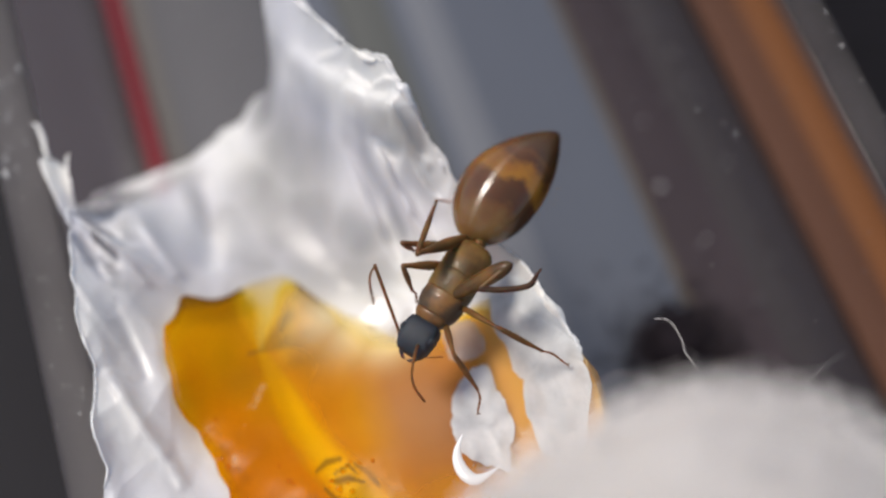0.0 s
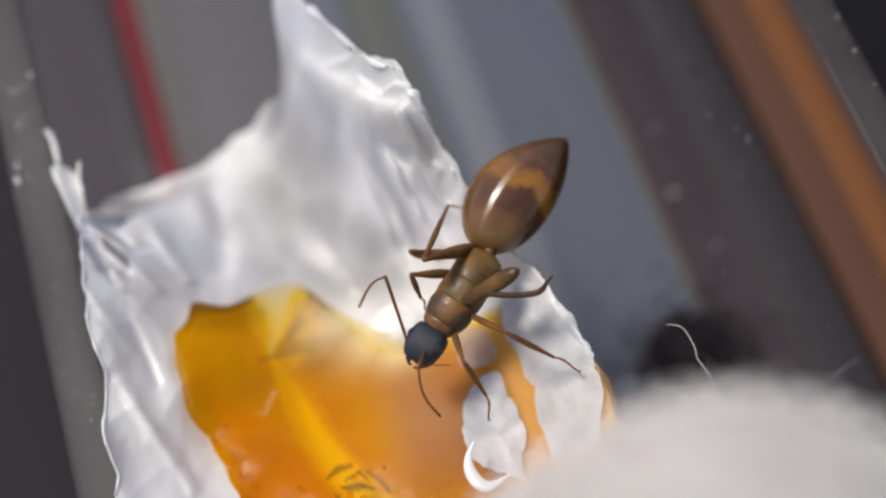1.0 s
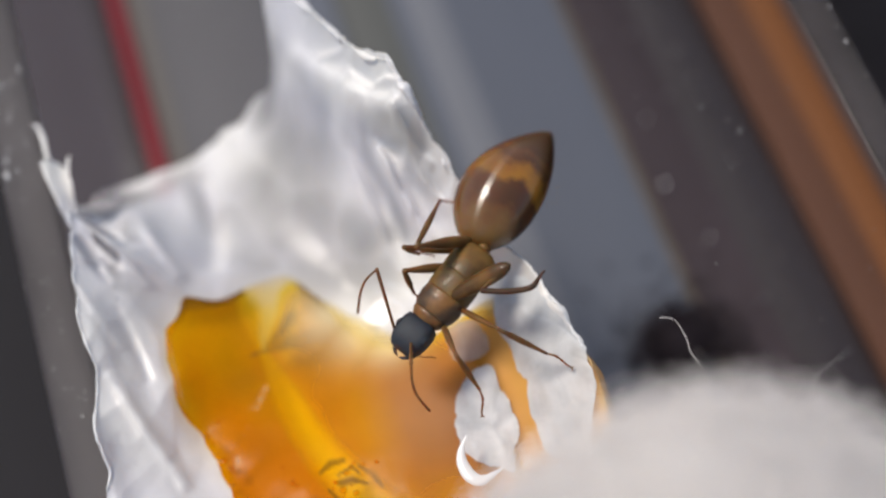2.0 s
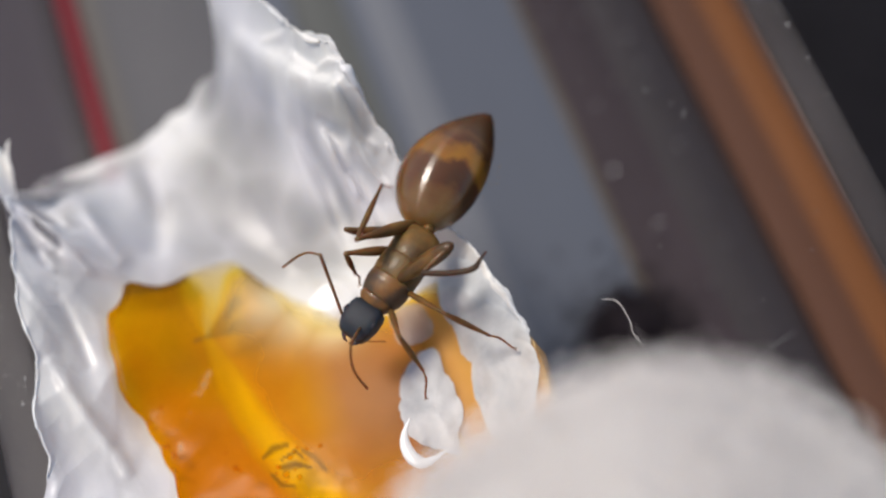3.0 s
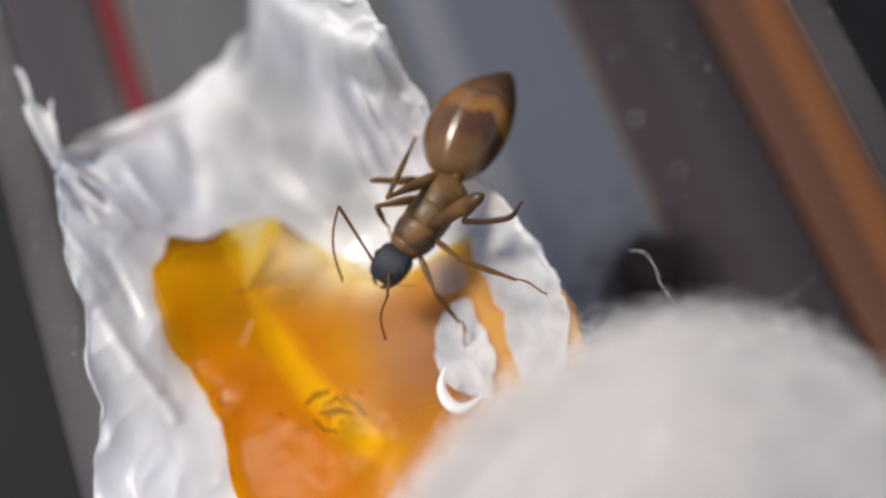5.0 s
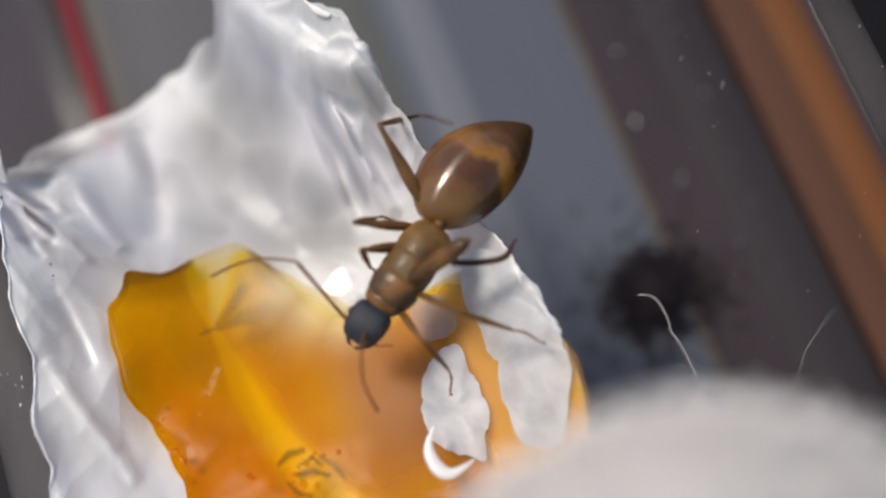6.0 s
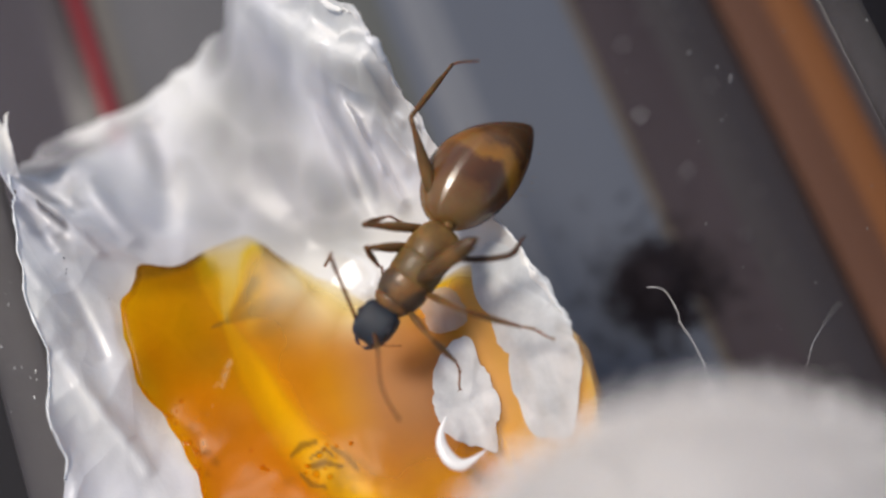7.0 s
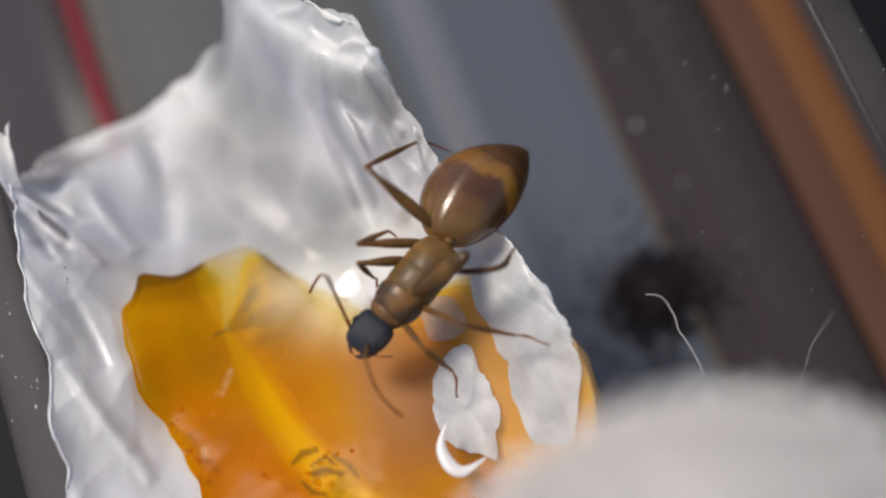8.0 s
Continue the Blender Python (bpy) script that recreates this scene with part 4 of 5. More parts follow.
def build_ant():
    root = new("ant")
    tagged(root, "brown ant with a banded gaster and dark head, feeding at honey", "ant")
    # thorax along +x from the waist at 0: three plates with shallow seams
    def width(x):
        return np.interp(x, (0.08, 0.16, 0.35, 0.7, 1.1, 1.6, 2.1, 2.4, 2.65, 2.85, 2.97, 3.04), (0.38, 0.52, 0.64, 0.72, 0.73, 0.72, 0.71, 0.65, 0.53, 0.39, 0.25, 0.1))

    for name, x0, x1 in (("propodeum", 0.08, 1.2), ("mesothorax", 1.08, 1.97), ("pronotum", 1.85, 3.04)):
        bm = bmesh.new()
        rows = []
        for k in range(15):
            x = x0 + (x1 - x0) * k / 14
            w = width(x) * (1.0 if name == "mesothorax" else 1.007) * (1 - 0.04 * math.exp(-((x - 1.14) / 0.13) ** 2) - 0.045 * math.exp(-((x - 1.9) / 0.12) ** 2))
            rows.append((x, w, w * 0.8, 0.05 + 0.08 * math.sin(x * 1.6)))
        loft(bm, rows, 36, 2.3)
        for v in bm.verts:
            v.co.y += 0.02 * math.sin(math.pi * v.co.x / 3.04) - 0.1 * max(0.0, v.co.z) * v.co.y
        part(name, bm, {"propodeum": THORAX, "mesothorax": MIDDLE, "pronotum": FRONT}[name], root)
    bm = bmesh.new()
    loft(bm, [(2.56, 0.54, 0.44, 0.02), (2.64, 0.55, 0.45, 0.02), (2.74, 0.5, 0.41, 0.02), (2.86, 0.41, 0.33, 0.01), (2.97, 0.3, 0.24, 0.0)], 30, 2.3)
    part("collar", bm, COLLAR, root, "amber collar behind the head")
    bm = bmesh.new()
    loft(bm, [(-0.2, 0.08, 0.08, 0), (-0.1, 0.16, 0.22, 0.05), (0.02, 0.2, 0.3, 0.1), (0.12, 0.15, 0.2, 0.04), (0.22, 0.08, 0.08, 0)], 20)
    part("petiole", bm, THORAX, root)
    # head
    bm = bmesh.new()
    loft(bm, [(2.8, 0.12, 0.12, 0), (2.85, 0.4, 0.28, 0), (2.93, 0.56, 0.37, 0), (3.12, 0.62, 0.42, 0), (3.5, 0.63, 0.42, 0), (3.8, 0.58, 0.38, -0.02), (4.0, 0.5, 0.31, -0.05), (4.1, 0.42, 0.24, -0.08), (4.13, 0.3, 0.14, -0.1)], 32, 4.6)
    for v in bm.verts:
        v.co = Vector((2.78 + (v.co.x - 2.8) * 0.88, v.co.y * 0.87, v.co.z * 0.95))
    head = part("head", bm, HEAD, root, "dark blue-black head")
    for s in (-1, 1):
        bm = bmesh.new()
        bmesh.ops.create_icosphere(bm, subdivisions=3, radius=0.17)
        for v in bm.verts:
            v.co = Vector((3.32 + v.co.x * 0.9, s * 0.49 + v.co.y * 0.55, 0.23 + v.co.z * 0.9))
        part("eye", bm, HEAD, head)
        bm = bmesh.new()
        tube(bm, [(3.82, s * 0.27, -0.15), (3.95, s * 0.25, -0.2), (4.05, s * 0.14, -0.24), (4.08, s * 0.03, -0.25)], [0.08, 0.07, 0.05, 0.02], 8, 0.6)
        part("mandible", bm, HEAD, head)
    for s in (-1, 1):
        bm = bmesh.new()
        tube(bm, spline([(3.8, s * 0.2, -0.2), (3.66, s * 0.54, -0.32), (3.5, s * 0.72, -0.4), (3.4, s * 0.84, -0.5)], 14), [0.018] * 14, 6)
        part("palp", bm, LEG, head, "fine brown feeler beside the mouth")
    # gaster along -x, overlapping plates
    bm = bmesh.new()
    rows = []
    for v in np.linspace(0, 1, 44):
        w = 1.36 * (math.sin(math.pi * v ** 0.84) ** 0.57) * (1 - 0.08 * v - 0.3 * v ** 6)
        step = 0.02 * sum(1 for e in (0.33, 0.58, 0.78, 0.9) if v < e)
        rows.append((0.06 - 4.6 * v, max(0.03, w * (0.96 + step * 0.4)), max(0.03, w * 0.86), 0.12 * math.sin(math.pi * v)))
    loft(bm, rows, 40)
    for v in bm.verts:
        v.co.y -= 0.14 * math.sin(math.pi * min(1.0, max(0.0, -v.co.x / 4.54))) + 0.4 * (1 + (v.co.x + 0.1) / 4.44) ** 0.7 if v.co.x > -4.5 else 0
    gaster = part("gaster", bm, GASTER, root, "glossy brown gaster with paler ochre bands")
    rng = random.Random(2)
    bm = bmesh.new()
    for k in range(46):
        v = rng.uniform(0.3, 0.99)
        a = rng.uniform(0, math.tau)
        w = 1.5 * (math.sin(math.pi * v ** 0.84) ** 0.57) * (1 - 0.08 * v - 0.3 * v ** 6)
        p = Vector((-0.1 - 4.44 * v, w * math.cos(a) - 0.4 * (1 - v) ** 0.7, w * 0.86 * math.sin(a) + 0.12 * math.sin(math.pi * v)))
        out = Vector((-0.7, math.cos(a), math.sin(a))).normalized()
        tube(bm, [p - out * 0.02, p + out * rng.uniform(0.06, 0.14)], [0.006, 0.003], 3)
    tagged(part("bristles", bm, LEG, gaster), kind="stuff")
    return root


LEGS = {
    "L1": ((-0.1, -0.45, -0.1), (2.9, 3.2, 2.4)), "L2": ((0.35, -0.5, -0.1), (2.1, 1.0, 0.8)), "L3": ((1.0, -0.5, -0.1), (1.7, 1.0, 0.7)),
    "R1": ((1.95, 0.2, 0.3), (2.45, 1.1, 1.9)), "R2": ((1.9, 0.4, -0.1), (2.1, 1.75, 0.95)), "R3": ((2.5, 0.35, -0.1), (1.5, 1.45, 0.95)),
}
FEELERS = {"AL": ((3.62, -0.44, 0.05), (2.35, 2.55)), "AR": ((3.62, 0.22, 0.33), (1.35, 1.9))}


def build_limbs(root):
    """Six legs and two antennae, as chains of straight segments: name -> the segments' objects."""
    chains = {}
    for key, (hip, lengths) in LEGS.items():
        femur = part("leg", thigh(lengths[0]) if key == "R1" else limb(lengths[0], 0.07 if key in ("R2", "R3") else 0.1, 0.06 if key in ("R2", "R3") else 0.075, {"L2": 0.06, "L3": 0.06, "R2": 0.035, "R3": 0.035}.get(key, 0.1)), THIGH if key == "R1" else LEG, root)
        tibia = part("tibia", limb(lengths[1], 0.065, 0.05, 0.035), LEG, femur)
        if key == "R1":
            # stretched out flat, its tip hooked
            bm = bmesh.new()
            bend = spline([(0, 0, 0), (lengths[2] * 0.3, -0.22, 0), (lengths[2] * 0.62, -0.36, 0), (lengths[2] * 0.78, -0.33, 0), (lengths[2] * 0.9, -0.13, 0), (lengths[2], 0, 0)], 30)
            tube(bm, bend, [0.09 if k < 18 else max(0.035, 0.09 - 0.008 * (k - 18)) for k in range(30)], 10)
        else:
            bm = foot(lengths[2])
        tarsus = part("tarsus", bm, DARK_FOOT if key == "R1" else FOOT, femur)
        bm = bmesh.new()
        side = math.copysign(1, hip[1])
        tube(bm, [(hip[0] * 0.96 + 0.06, hip[1] - side * 0.28, -0.3), (hip[0], hip[1] - side * 0.1, -0.26), (hip[0], hip[1] + side * 0.06, -0.14)], [0.16, 0.21, 0.12], 10)
        part("coxa", bm, LEG, root)
        chains[key] = (hip, (femur, tibia, tarsus))
    for key, (base, lengths) in FEELERS.items():
        scape = part("antenna", limb(lengths[0], 0.045, 0.055, 0.0, 8), LEG, root)
        whip = part("flagellum", whip_of(lengths[1]), LEG, scape)
        chains[key] = (base, (scape, whip))
    return chains


# ---- build ----
build_table()
build_box()
blue_card = build_strip("card", -4.0, 9.1, FLOOR_Z + 0.002, FLOOR_Z + 0.35, CARD, "blue-grey card strip with printed stripes, lying under the box", "card")
for x0, x1, mat, label in ((-1.1, -0.85, LINE, "dark thin line"), (-0.85, 1.5, OLIVE, "olive-grey printed stripe"), (2.3, 4.0, PALE, "pale printed stripe"), (9.11, 9.45, EDGE, "tan card edge")):
    bm = bmesh.new()
    block(bm, x0, x1, -70, 90, FLOOR_Z + (0.3 if x0 < 9 else 0.002), FLOOR_Z + 0.36, 0.02)
    part("stripe" if x0 < 9 else "edge", bm, mat, blue_card, label)
tan_card = build_strip("card", -11.1, -4.05, FLOOR_Z + 0.002, FLOOR_Z + 0.35, TAN_CARD, "tan-grey card strip lying under the box", "card")
mauve_card = build_strip("card", -32.0, -12.2, FLOOR_Z + 0.002, FLOOR_Z + 0.35, MAUVE_CARD, "mauve-grey card strip lying beside the red strip", "card")
dark_card = build_strip("card", 9.5, 15.0, FLOOR_Z + 0.002, FLOOR_Z + 0.3, DARK_CARD, "dark mauve-black card strip beside the wooden stick", "card")
# the near-black piece is added to stand for the table at far left
for card, x0, x1, top, mat, label in ((tan_card, -11.0, -10.2, 0.36, BEIGE, "beige printed stripe"), (mauve_card, -13.1, -12.3, 0.36, DIM, "dim printed stripe"), (mauve_card, -31.8, -18.6, 0.36, LEFT_TABLE, "near-black strip standing in for the table at left"), (dark_card, 12.2, 14.8, 0.31, DIM, "dim printed stripe")):
    bm = bmesh.new()
    block(bm, x0, x1, -69, 89, FLOOR_Z + 0.25, FLOOR_Z + top, 0.02)
    part("stripe", bm, mat, card, label)
red_strip = build_strip("red_strip", -12.0, -11.3, FLOOR_Z + 0.002, FLOOR_Z + 0.5, RED_PLASTIC, "thin red plastic strip lying on the table", "strip", 0.1)
bm = bmesh.new()
block(bm, -11.295, -11.12, -69.5, 89.5, FLOOR_Z + 0.36, FLOOR_Z + 0.48, 0.03)
part("edge", bm, MAROON, red_strip, "dark maroon edge")
stick = build_strip("orange_stick", 15.1, 18.75, FLOOR_Z + 0.002, FLOOR_Z + 0.95, ORANGE_WOOD, "orange-brown wooden stick lying beside the box", "stick", 0.3)
bm = bmesh.new()
block(bm, 16.95, 18.5, -69.5, 89.5, FLOOR_Z + 0.9, FLOOR_Z + 1.02, 0.05)
part("stripe", bm, BRIGHT_ORANGE, stick, "brighter orange stripe")
# no card: the stick's shaded side, put in as a dark strip
build_strip("card", 18.8, 20.3, FLOOR_Z + 0.002, FLOOR_Z + 0.4, DIM, "dark brown strip added as the shaded side of the wooden stick", "card")
build_dark_spot()
build_film()
build_honey()
build_cotton()
ant = build_ant()
limbs = build_limbs(ant)


# ---- what moves ----
def aim(a, b):
    """A pose at a whose x axis points to b."""
    a, b = Vector(a) * MM, Vector(b) * MM
    return Matrix.Translation(a) @ (b - a).to_track_quat("X", "Z").to_matrix().to_4x4()


def motions():
    # seconds, waist x, y, z, heading, gaster turn, gaster lift
    body = [
        (0, 1.08, -0.99, 1.7, -142.38, 0.9, -4.96),
        (0.5, 1.07, -1.07, 1.7, -146.36, 6.11, -5.08),
        (1, 1.03, -1.06, 1.7, -144.23, 3.68, -4.14),
        (2.5, 1.12, -1.19, 1.7, -150.65, 16.37, -8.3),
        (3, 1.13, -1.13, 1.7, -146.06, 12.5, -8.71),
        (3.5, 1.13, -1.12, 1.7, -147.68, 16.15, -11.45),
        (4, 1.02, -1.07, 1.7, -144.19, 11.86, -11.53),
        (4.5, 1.1, -1.05, 1.7, -144.26, 12.31, -9.35),
        (4.7, 1.12, -0.85, 1.7, -147.68, 15.44, -12.65),
        (5.8, 0.69, -1.04, 1.7, -145.94, 10.16, -17.75),
        (6, 0.77, -1.07, 1.7, -146.89, 0.33, -20.2),
        (6.5, 0.77, -1.19, 1.7, -148.47, -1.17, -14.6),
        (7, 0.64, -1.27, 1.7, -147.64, 4.38, -21.95),
        (7.2, 0.52, -1.22, 1.7, -147.61, -0.44, -23.15),
        (7.5, 0.57, -1.37, 1.7, -150.51, 4.67, -24.32),
        (7.8, 0.46, -1.63, 1.7, -151.72, 10.26, -25.13),
        (8, 0.57, -1.47, 1.7, -151.88, 9.02, -26.94),
    ]
    l1 = [
        (0, -0.75, -1.42, 3.84, 0.32, 0.84, 1.84, 0.93, 1.55, -0.37),
        (0.5, -0.82, -1.4, 3.81, 0.31, 0.86, 1.84, 0.85, 1.6, -0.38),
        (1, -0.85, -1.37, 3.83, 0.34, 0.85, 1.85, 0.91, 1.58, -0.37),
        (2.5, -0.7, -1.16, 3.91, 0.34, 0.87, 1.68, 0.82, 1.61, -0.55),
        (3, -0.9, -1.4, 3.69, 0.28, 0.82, 1.74, 0.61, 1.66, -0.48),
        (3.5, -0.88, -1.41, 3.72, 0.27, 0.8, 1.71, 0.6, 1.61, -0.52),
        (4, -0.95, -1.56, 3.68, 0.3, 0.78, 1.88, 0.66, 1.64, -0.33),
        (4.5, -0.95, -1.45, 3.64, 0.38, 0.79, 1.79, 0.64, 1.74, -0.39),
        (4.7, -0.97, -1.24, 3.53, 0.35, 0.92, 1.69, 0.6, 1.77, -0.51),
        (5.8, -0.84, 0.91, 3.68, 0.72, 1.68, 1.02, 1.88, 2.09, -1.02),
        (6, 0.22, 1.94, 2.84, 1.34, 2.91, 0.07, 2.32, 3.21, -2.08),
        (6.5, 0.75, 1.84, 2.85, 2.13, 3.57, 0.6, 3.28, 4.39, -1.3),
        (7, 0.75, 1.78, 2.82, 2.46, 3.61, 0.94, 3.39, 4.39, -1.09),
        (7.2, 0.69, 1.82, 2.82, 1.66, 1.93, -0.22, 2.09, -0.31, -0.93),
        (7.5, 0.08, 1.67, 2.81, 1.39, 3.65, 0.77, 3.4, 4.68, 1.53),
        (7.8, 0.58, 1.43, 2.8, 1.7, 1.73, -0.16, 2.5, -0.43, -0.8),
        (8, -0.81, 0.95, 3.33, 0.82, 2.06, 0.85, 1.76, 2.26, -1.34),
    ]
    l2 = [
        (0, -1.08, -0.56, 2.96, -0.82, -0.56, 2, -0.4, -0.37, 1.35),
        (0.5, -1.11, -0.62, 2.93, -0.83, -0.61, 1.97, -0.41, -0.43, 1.31),
        (1, -1.17, -0.59, 2.9, -0.87, -0.58, 1.95, -0.46, -0.4, 1.28),
        (2.5, -1.13, -0.64, 2.78, -0.79, -0.61, 1.85, -0.39, -0.47, 1.17),
        (3, -1.15, -0.58, 2.75, -0.79, -0.52, 1.83, -0.41, -0.38, 1.14),
        (3.5, -1.19, -0.54, 2.7, -0.79, -0.48, 1.78, -0.4, -0.35, 1.09),
        (4, -1.29, -0.52, 2.72, -0.91, -0.36, 1.81, -0.53, -0.24, 1.11),
        (4.5, -1.35, -0.32, 2.38, -0.93, -0.09, 1.51, -0.54, -0, 0.82),
        (4.7, -1.37, 0.02, 2.14, -0.94, 0.24, 1.29, -0.54, 0.31, 0.61),
        (5.8, -1.42, -0.66, 3.02, -1.07, -0.31, 2.16, -0.77, -0.27, 1.43),
        (6, -1.34, -0.49, 2.98, -0.8, -0.32, 2.17, -0.31, -0.32, 1.54),
        (6.5, -1.4, -0.59, 2.92, -0.83, -0.4, 2.13, -0.36, -0.4, 1.48),
        (7, -1.51, -0.68, 2.94, -0.93, -0.45, 2.16, -0.5, -0.48, 1.49),
        (7.2, -1.61, -0.64, 2.94, -1.03, -0.4, 2.18, -0.62, -0.41, 1.49),
        (7.5, -1.58, -0.8, 2.94, -0.99, -0.54, 2.18, -0.6, -0.57, 1.48),
        (7.8, -1.81, -1, 2.75, -1.05, -0.78, 2.14, -0.8, -0.73, 1.39),
        (8, -1.8, -0.78, 2.56, -0.92, -0.61, 2.12, -0.75, -0.51, 1.35),
    ]
    l3 = [
        (0, -1.28, -1.16, 2.74, -1.29, -1.68, 1.89, -1.23, -1.85, 1.22),
        (0.5, -1.31, -1.22, 2.73, -1.32, -1.72, 1.86, -1.25, -1.88, 1.18),
        (1, -1.38, -1.2, 2.69, -1.37, -1.67, 1.8, -1.32, -1.83, 1.12),
        (2.5, -1.37, -1.27, 2.59, -1.34, -1.66, 1.67, -1.3, -1.82, 0.99),
        (3, -1.4, -1.19, 2.52, -1.37, -1.54, 1.59, -1.33, -1.7, 0.91),
        (3.5, -1.44, -1.16, 2.48, -1.39, -1.49, 1.53, -1.35, -1.65, 0.85),
        (4, -1.51, -1.16, 2.52, -1.47, -1.46, 1.57, -1.42, -1.59, 0.89),
        (4.5, -1.53, -1.08, 2.33, -1.49, -1.41, 1.39, -1.43, -1.53, 0.7),
        (4.7, -1.54, -0.82, 2.27, -1.5, -1.17, 1.33, -1.43, -1.3, 0.65),
        (5.8, -1.49, -1.27, 2.91, -1.49, -1.55, 1.94, -1.44, -1.63, 1.24),
        (6, -1.42, -1.26, 2.9, -1.41, -1.55, 1.93, -1.36, -1.64, 1.24),
        (6.5, -1.52, -1.28, 2.83, -1.46, -1.6, 1.88, -1.4, -1.7, 1.18),
        (7, -1.67, -1.27, 2.8, -1.57, -1.61, 1.85, -1.51, -1.71, 1.16),
        (7.2, -1.79, -1.2, 2.78, -1.69, -1.54, 1.84, -1.64, -1.63, 1.15),
        (7.5, -1.78, -1.3, 2.76, -1.64, -1.65, 1.83, -1.58, -1.75, 1.14),
        (7.8, -2, -1.51, 2.64, -1.83, -1.8, 1.69, -1.77, -1.9, 1),
        (8, -1.97, -1.29, 2.51, -1.77, -1.55, 1.55, -1.72, -1.65, 0.86),
    ]
    r1 = [
        (0, 1.61, -2.48, 3.26, 0.57, -2.78, 3.09, 2.44, -2.75, 2.81),
        (0.5, 1.57, -2.5, 3.25, 0.57, -2.7, 2.85, 2.46, -2.85, 2.94),
        (1, 1.52, -2.45, 3.3, 0.55, -2.62, 2.8, 2.45, -2.8, 2.88),
        (2.5, 1.51, -2.49, 3.31, 0.51, -2.8, 2.96, 2.41, -2.93, 3.06),
        (3, 1.5, -2.45, 3.36, 0.49, -2.85, 3.21, 2.38, -2.97, 3.3),
        (3.5, 1.44, -2.4, 3.38, 0.45, -2.82, 3.21, 2.33, -2.93, 3.32),
        (4, 1.37, -2.43, 3.38, 0.42, -2.74, 2.92, 2.32, -2.85, 3.02),
        (4.5, 1.5, -2.51, 3.34, 0.58, -2.81, 2.81, 2.47, -2.95, 2.9),
        (4.7, 1.52, -2.29, 3.31, 0.61, -2.57, 2.73, 2.5, -2.74, 2.86),
        (5.8, 1.27, -2.21, 3.25, 0.61, -2.35, 2.38, 2.49, -2.32, 2.06),
        (6, 1.35, -2.18, 3.26, 0.7, -2.33, 2.37, 2.57, -2.3, 2.07),
        (6.5, 1.32, -2.27, 3.25, 0.68, -2.4, 2.37, 2.57, -2.49, 2.47),
        (7, 1.2, -2.28, 3.27, 0.57, -2.38, 2.37, 2.47, -2.47, 2.47),
        (7.2, 1.1, -2.22, 3.27, 0.47, -2.3, 2.37, 2.36, -2.39, 2.46),
        (7.5, 1.14, -2.33, 3.24, 0.51, -2.4, 2.34, 2.4, -2.49, 2.44),
        (7.8, 0.9, -2.57, 3.31, 0.27, -2.61, 2.41, 2.16, -2.7, 2.5),
        (8, 0.91, -2.41, 3.36, 0.29, -2.42, 2.45, 2.19, -2.51, 2.55),
    ]
    r2 = [
        (0, 0.68, -3.95, 2.81, 1.69, -4.71, 1.61, 2.34, -5.18, 1.09),
        (0.5, 0.67, -3.95, 2.72, 1.71, -4.72, 1.53, 2.34, -5.21, 1.02),
        (1, 0.66, -3.94, 2.82, 1.69, -4.71, 1.64, 2.32, -5.21, 1.13),
        (2.5, 0.65, -4, 2.65, 1.69, -4.78, 1.47, 2.32, -5.25, 0.95),
        (3, 0.64, -4.03, 2.8, 1.67, -4.79, 1.62, 2.3, -5.24, 1.09),
        (3.5, 0.58, -4, 2.78, 1.63, -4.76, 1.6, 2.27, -5.22, 1.06),
        (4, 0.33, -3.96, 3, 1.47, -4.78, 1.96, 2.1, -5.28, 1.48),
        (4.5, 0.21, -4, 3, 1.49, -5.12, 2.58, 2.17, -5.78, 2.42),
        (4.7, 0.13, -3.72, 2.96, 1.41, -4.88, 2.67, 2.07, -5.56, 2.52),
        (5.8, 0.3, -3.76, 2.83, 1.52, -4.58, 1.85, 2.23, -5.11, 1.48),
        (6, 0.38, -3.75, 2.84, 1.6, -4.56, 1.86, 2.31, -5.09, 1.49),
        (6.5, 0.32, -3.87, 2.83, 1.58, -4.67, 1.87, 2.31, -5.22, 1.59),
        (7, 0.21, -3.9, 2.9, 1.47, -4.65, 1.91, 2.22, -5.19, 1.65),
        (7.2, 0.1, -3.85, 2.91, 1.37, -4.57, 1.9, 2.11, -5.11, 1.67),
        (7.5, 0.13, -3.96, 2.84, 1.41, -4.66, 1.83, 2.16, -5.21, 1.64),
        (7.8, -0.01, -4.18, 2.86, 1.24, -4.81, 1.79, 2.01, -5.35, 1.71),
        (8, 0.06, -4.01, 2.88, 1.3, -4.59, 1.78, 2.1, -5.11, 1.71),
    ]
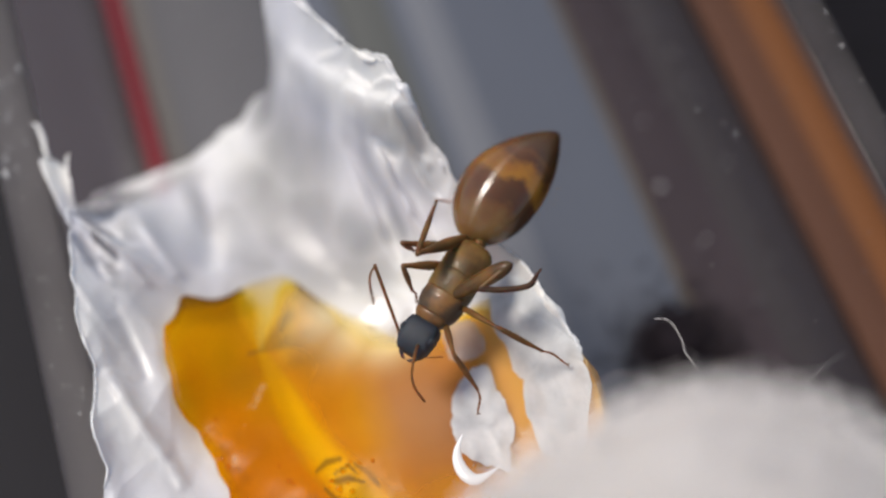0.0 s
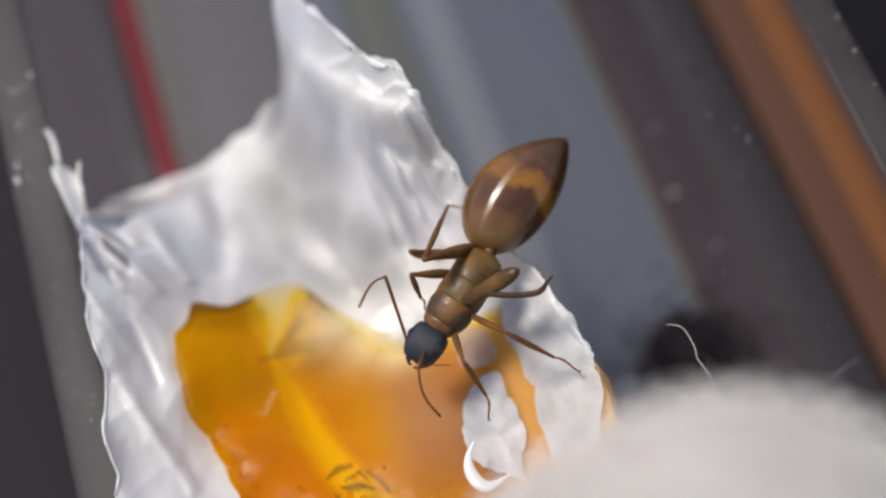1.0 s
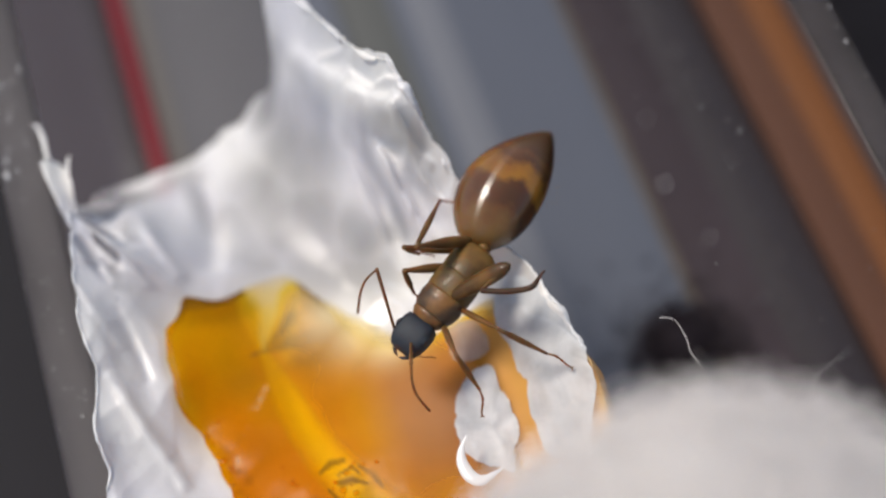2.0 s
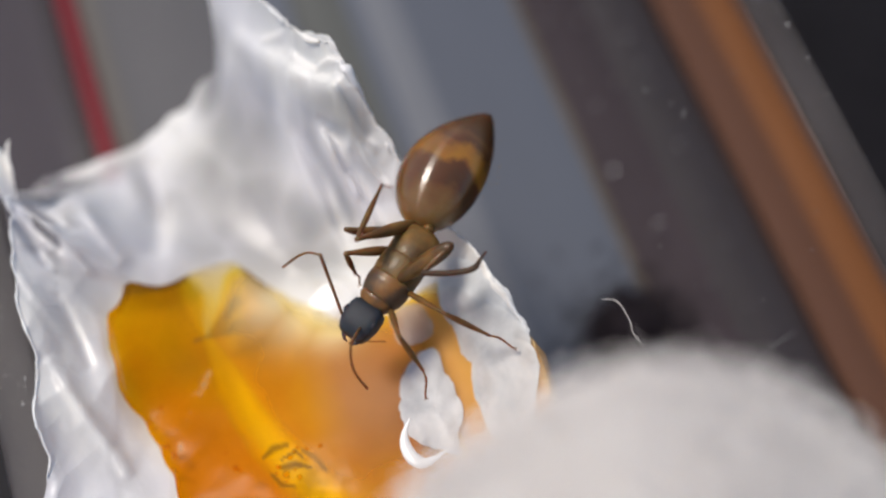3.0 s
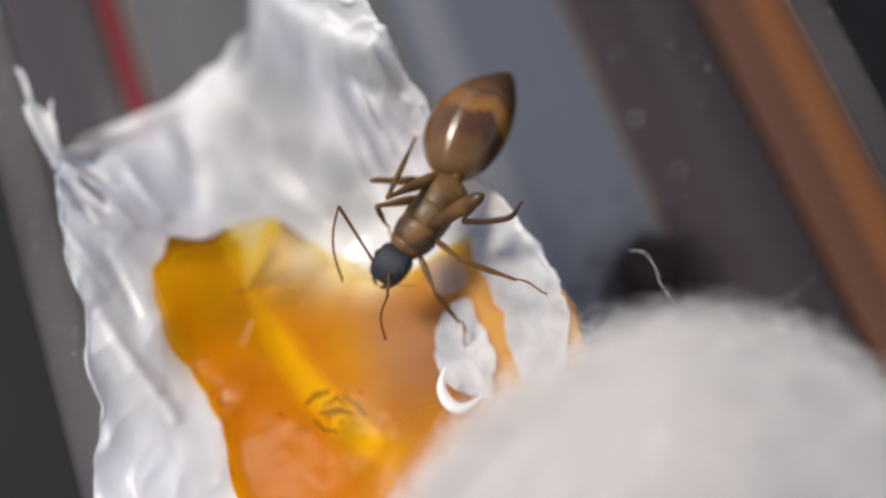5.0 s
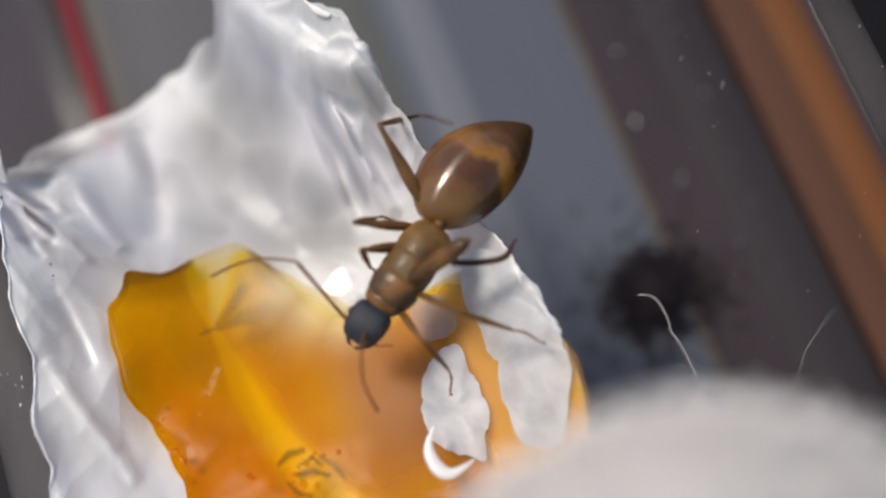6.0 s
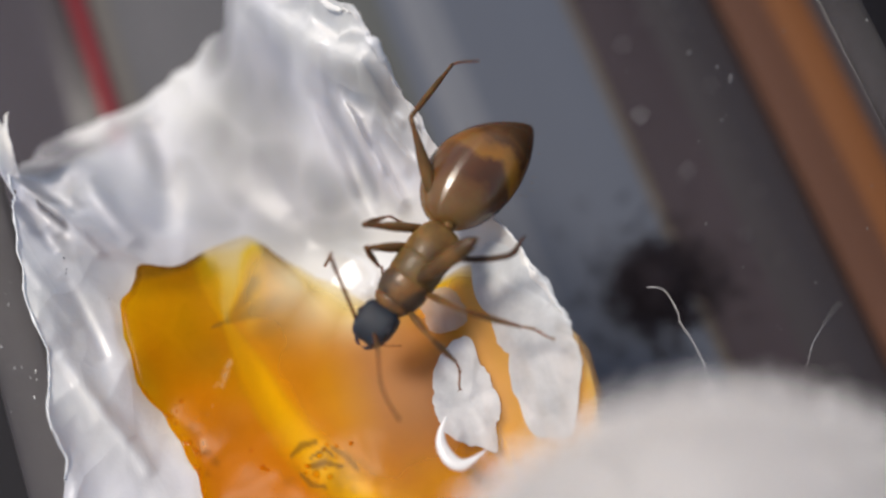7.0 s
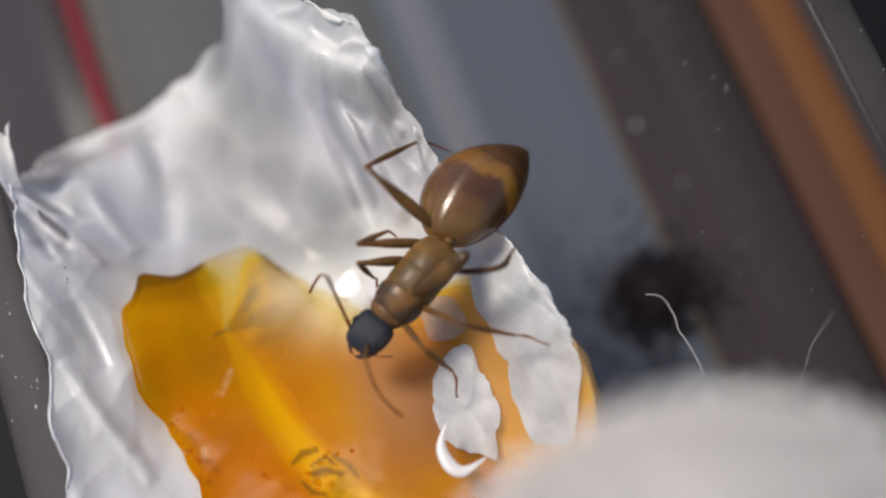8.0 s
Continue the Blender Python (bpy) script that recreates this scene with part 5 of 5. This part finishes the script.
    r3 = [
        (0, -0.75, -4.11, 2.31, -0.46, -5.02, 1.23, -0.66, -5.57, 0.47),
        (0.5, -0.77, -4.11, 2.21, -0.48, -5, 1.09, -0.65, -5.56, 0.34),
        (1, -0.79, -4.12, 2.34, -0.53, -4.97, 1.19, -0.67, -5.54, 0.44),
        (2.5, -0.76, -4.09, 2.19, -0.48, -4.96, 1.06, -0.65, -5.62, 0.39),
        (3, -0.75, -4.1, 2.38, -0.48, -4.95, 1.25, -0.66, -5.62, 0.61),
        (3.5, -0.79, -4.04, 2.37, -0.5, -4.9, 1.25, -0.68, -5.61, 0.64),
        (4, -0.88, -4.12, 2.34, -0.57, -4.9, 1.16, -0.76, -5.53, 0.48),
        (4.5, -0.91, -4.25, 1.9, -0.54, -5.02, 0.72, -0.75, -5.64, 0.03),
        (4.7, -0.96, -3.94, 1.39, -0.59, -4.75, 0.23, -0.8, -5.38, -0.46),
        (5.8, -0.85, -4.05, 2.12, -0.51, -4.75, 0.87, -0.69, -5.36, 0.15),
        (6, -0.75, -4.04, 2.13, -0.43, -4.72, 0.87, -0.6, -5.35, 0.16),
        (6.5, -0.79, -4.14, 2.08, -0.44, -4.76, 0.79, -0.61, -5.44, 0.13),
        (7, -0.87, -4.18, 2.21, -0.53, -4.71, 0.89, -0.68, -5.43, 0.25),
        (7.2, -0.97, -4.11, 2.23, -0.63, -4.62, 0.89, -0.78, -5.34, 0.27),
        (7.5, -0.92, -4.2, 2.1, -0.58, -4.66, 0.75, -0.72, -5.41, 0.15),
        (7.8, -1.13, -4.39, 2.22, -0.73, -4.9, 0.91, -0.85, -5.6, 0.25),
        (8, -1.1, -4.19, 2.31, -0.64, -4.74, 1.03, -0.75, -5.4, 0.32),
    ]
    al = [
        (0, -2.02, -1.05, 3.2, -2.58, -1.25, 0.72),
        (0.5, -2.05, -1.21, 3.52, -2.6, -1.27, 1.03),
        (1, -2.05, -1.33, 3.52, -3.26, -1.06, 1.29),
        (2.5, -2.02, -1.33, 3.7, -3.06, -1.71, 1.4),
        (3, -2.01, -1.44, 3.64, -3.37, -0.55, 1.66),
        (3.5, -1.99, -1.47, 3.72, -2.46, -0.78, 1.31),
        (4, -2.08, -1.16, 3.35, -2.6, -1.13, 0.85),
        (4.5, -2.48, -0.84, 2.98, -3.38, -2.11, 0.95),
        (4.7, -2.43, -1.05, 3.67, -3.24, -2.81, 1.98),
        (5.8, -3.12, -1.08, 3.41, -4.6, -1.46, 1.37),
        (6, -3.1, -1.06, 3.42, -5.48, -0.42, 2.84),
        (6.5, -3.1, -1.08, 3.39, -4.48, -0.74, 1.3),
        (7, -2.57, -1.36, 3.59, -3.04, -0.84, 1.16),
        (7.2, -2.69, -1.43, 3.68, -3.26, -2.54, 1.42),
        (7.5, -2.44, -1.56, 3.73, -2.67, -2.22, 1.26),
        (7.8, -2.51, -2.04, 3.86, -2.88, -1.62, 1.39),
        (8, -2.76, -1.73, 3.86, -3.6, -1.28, 1.52),
    ]
    ar = [
        (0, -1.86, -4.17, 3.2, -2.02, -4.9, 1.46),
        (0.5, -1.99, -4.12, 3.16, -1.84, -5.47, 1.84),
        (1, -2.01, -4.11, 3.23, -1.95, -5.25, 1.72),
        (2.5, -2.02, -4.17, 3.03, -2.06, -5.12, 1.39),
        (3, -2.05, -4.08, 3.21, -2.14, -4.99, 1.54),
        (3.5, -2.17, -4.07, 3.15, -2.19, -4.82, 1.4),
        (4, -2.05, -4.1, 3.23, -2.22, -5.23, 1.72),
        (4.5, -2.14, -4.13, 3.15, -2.73, -4.79, 1.47),
        (4.7, -2.22, -4, 2.91, -2.94, -4.68, 1.26),
        (5.8, -2.23, -3.85, 3.27, -2.49, -4.69, 1.57),
        (6, -2.22, -3.8, 3.28, -2.49, -5.42, 2.28),
        (6.5, -2.2, -4.12, 3.13, -2.88, -5.87, 2.83),
        (7, -2.27, -4.15, 3.18, -2.37, -6.03, 2.89),
        (7.2, -2.39, -3.86, 3.3, -2.93, -5.66, 2.98),
        (7.5, -2.34, -3.96, 3.25, -2.96, -5.46, 2.2),
        (7.8, -2.54, -4, 3.32, -2.31, -5.85, 2.91),
        (8, -2.6, -3.99, 3.27, -2.27, -5.72, 2.51),
    ]
    stand = {r[0]: pose(r[1] * MM, r[2] * MM, r[3] * MM, 0, 0, r[4]) for r in body}
    walk(ant, [(t, m) for t, m in stand.items()])
    gaster = next(o for o in ant.children if o.name.startswith("gaster"))
    walk(gaster, [(r[0], pose(0, 0, 0, 0, r[6], r[5])) for r in body])
    for key, rows in (("L1", l1), ("L2", l2), ("L3", l3), ("R1", r1), ("R2", r2), ("R3", r3), ("AL", al), ("AR", ar)):
        hip, segments = limbs[key]
        keyed = [[] for _ in segments]
        for t, *v in rows:
            joints = [(stand[t] @ (Vector(hip) * MM)) / MM] + [Vector(v[i:i + 3]) for i in range(0, len(v), 3)]
            poses = [aim(a, b) for a, b in zip(joints, joints[1:])]
            keyed[0].append((t, stand[t].inverted() @ poses[0]))
            for k in range(1, len(poses)):
                keyed[k].append((t, poses[0].inverted() @ poses[k]))
        for ob, rws in zip(segments, keyed):
            walk(ob, rws)


motions()
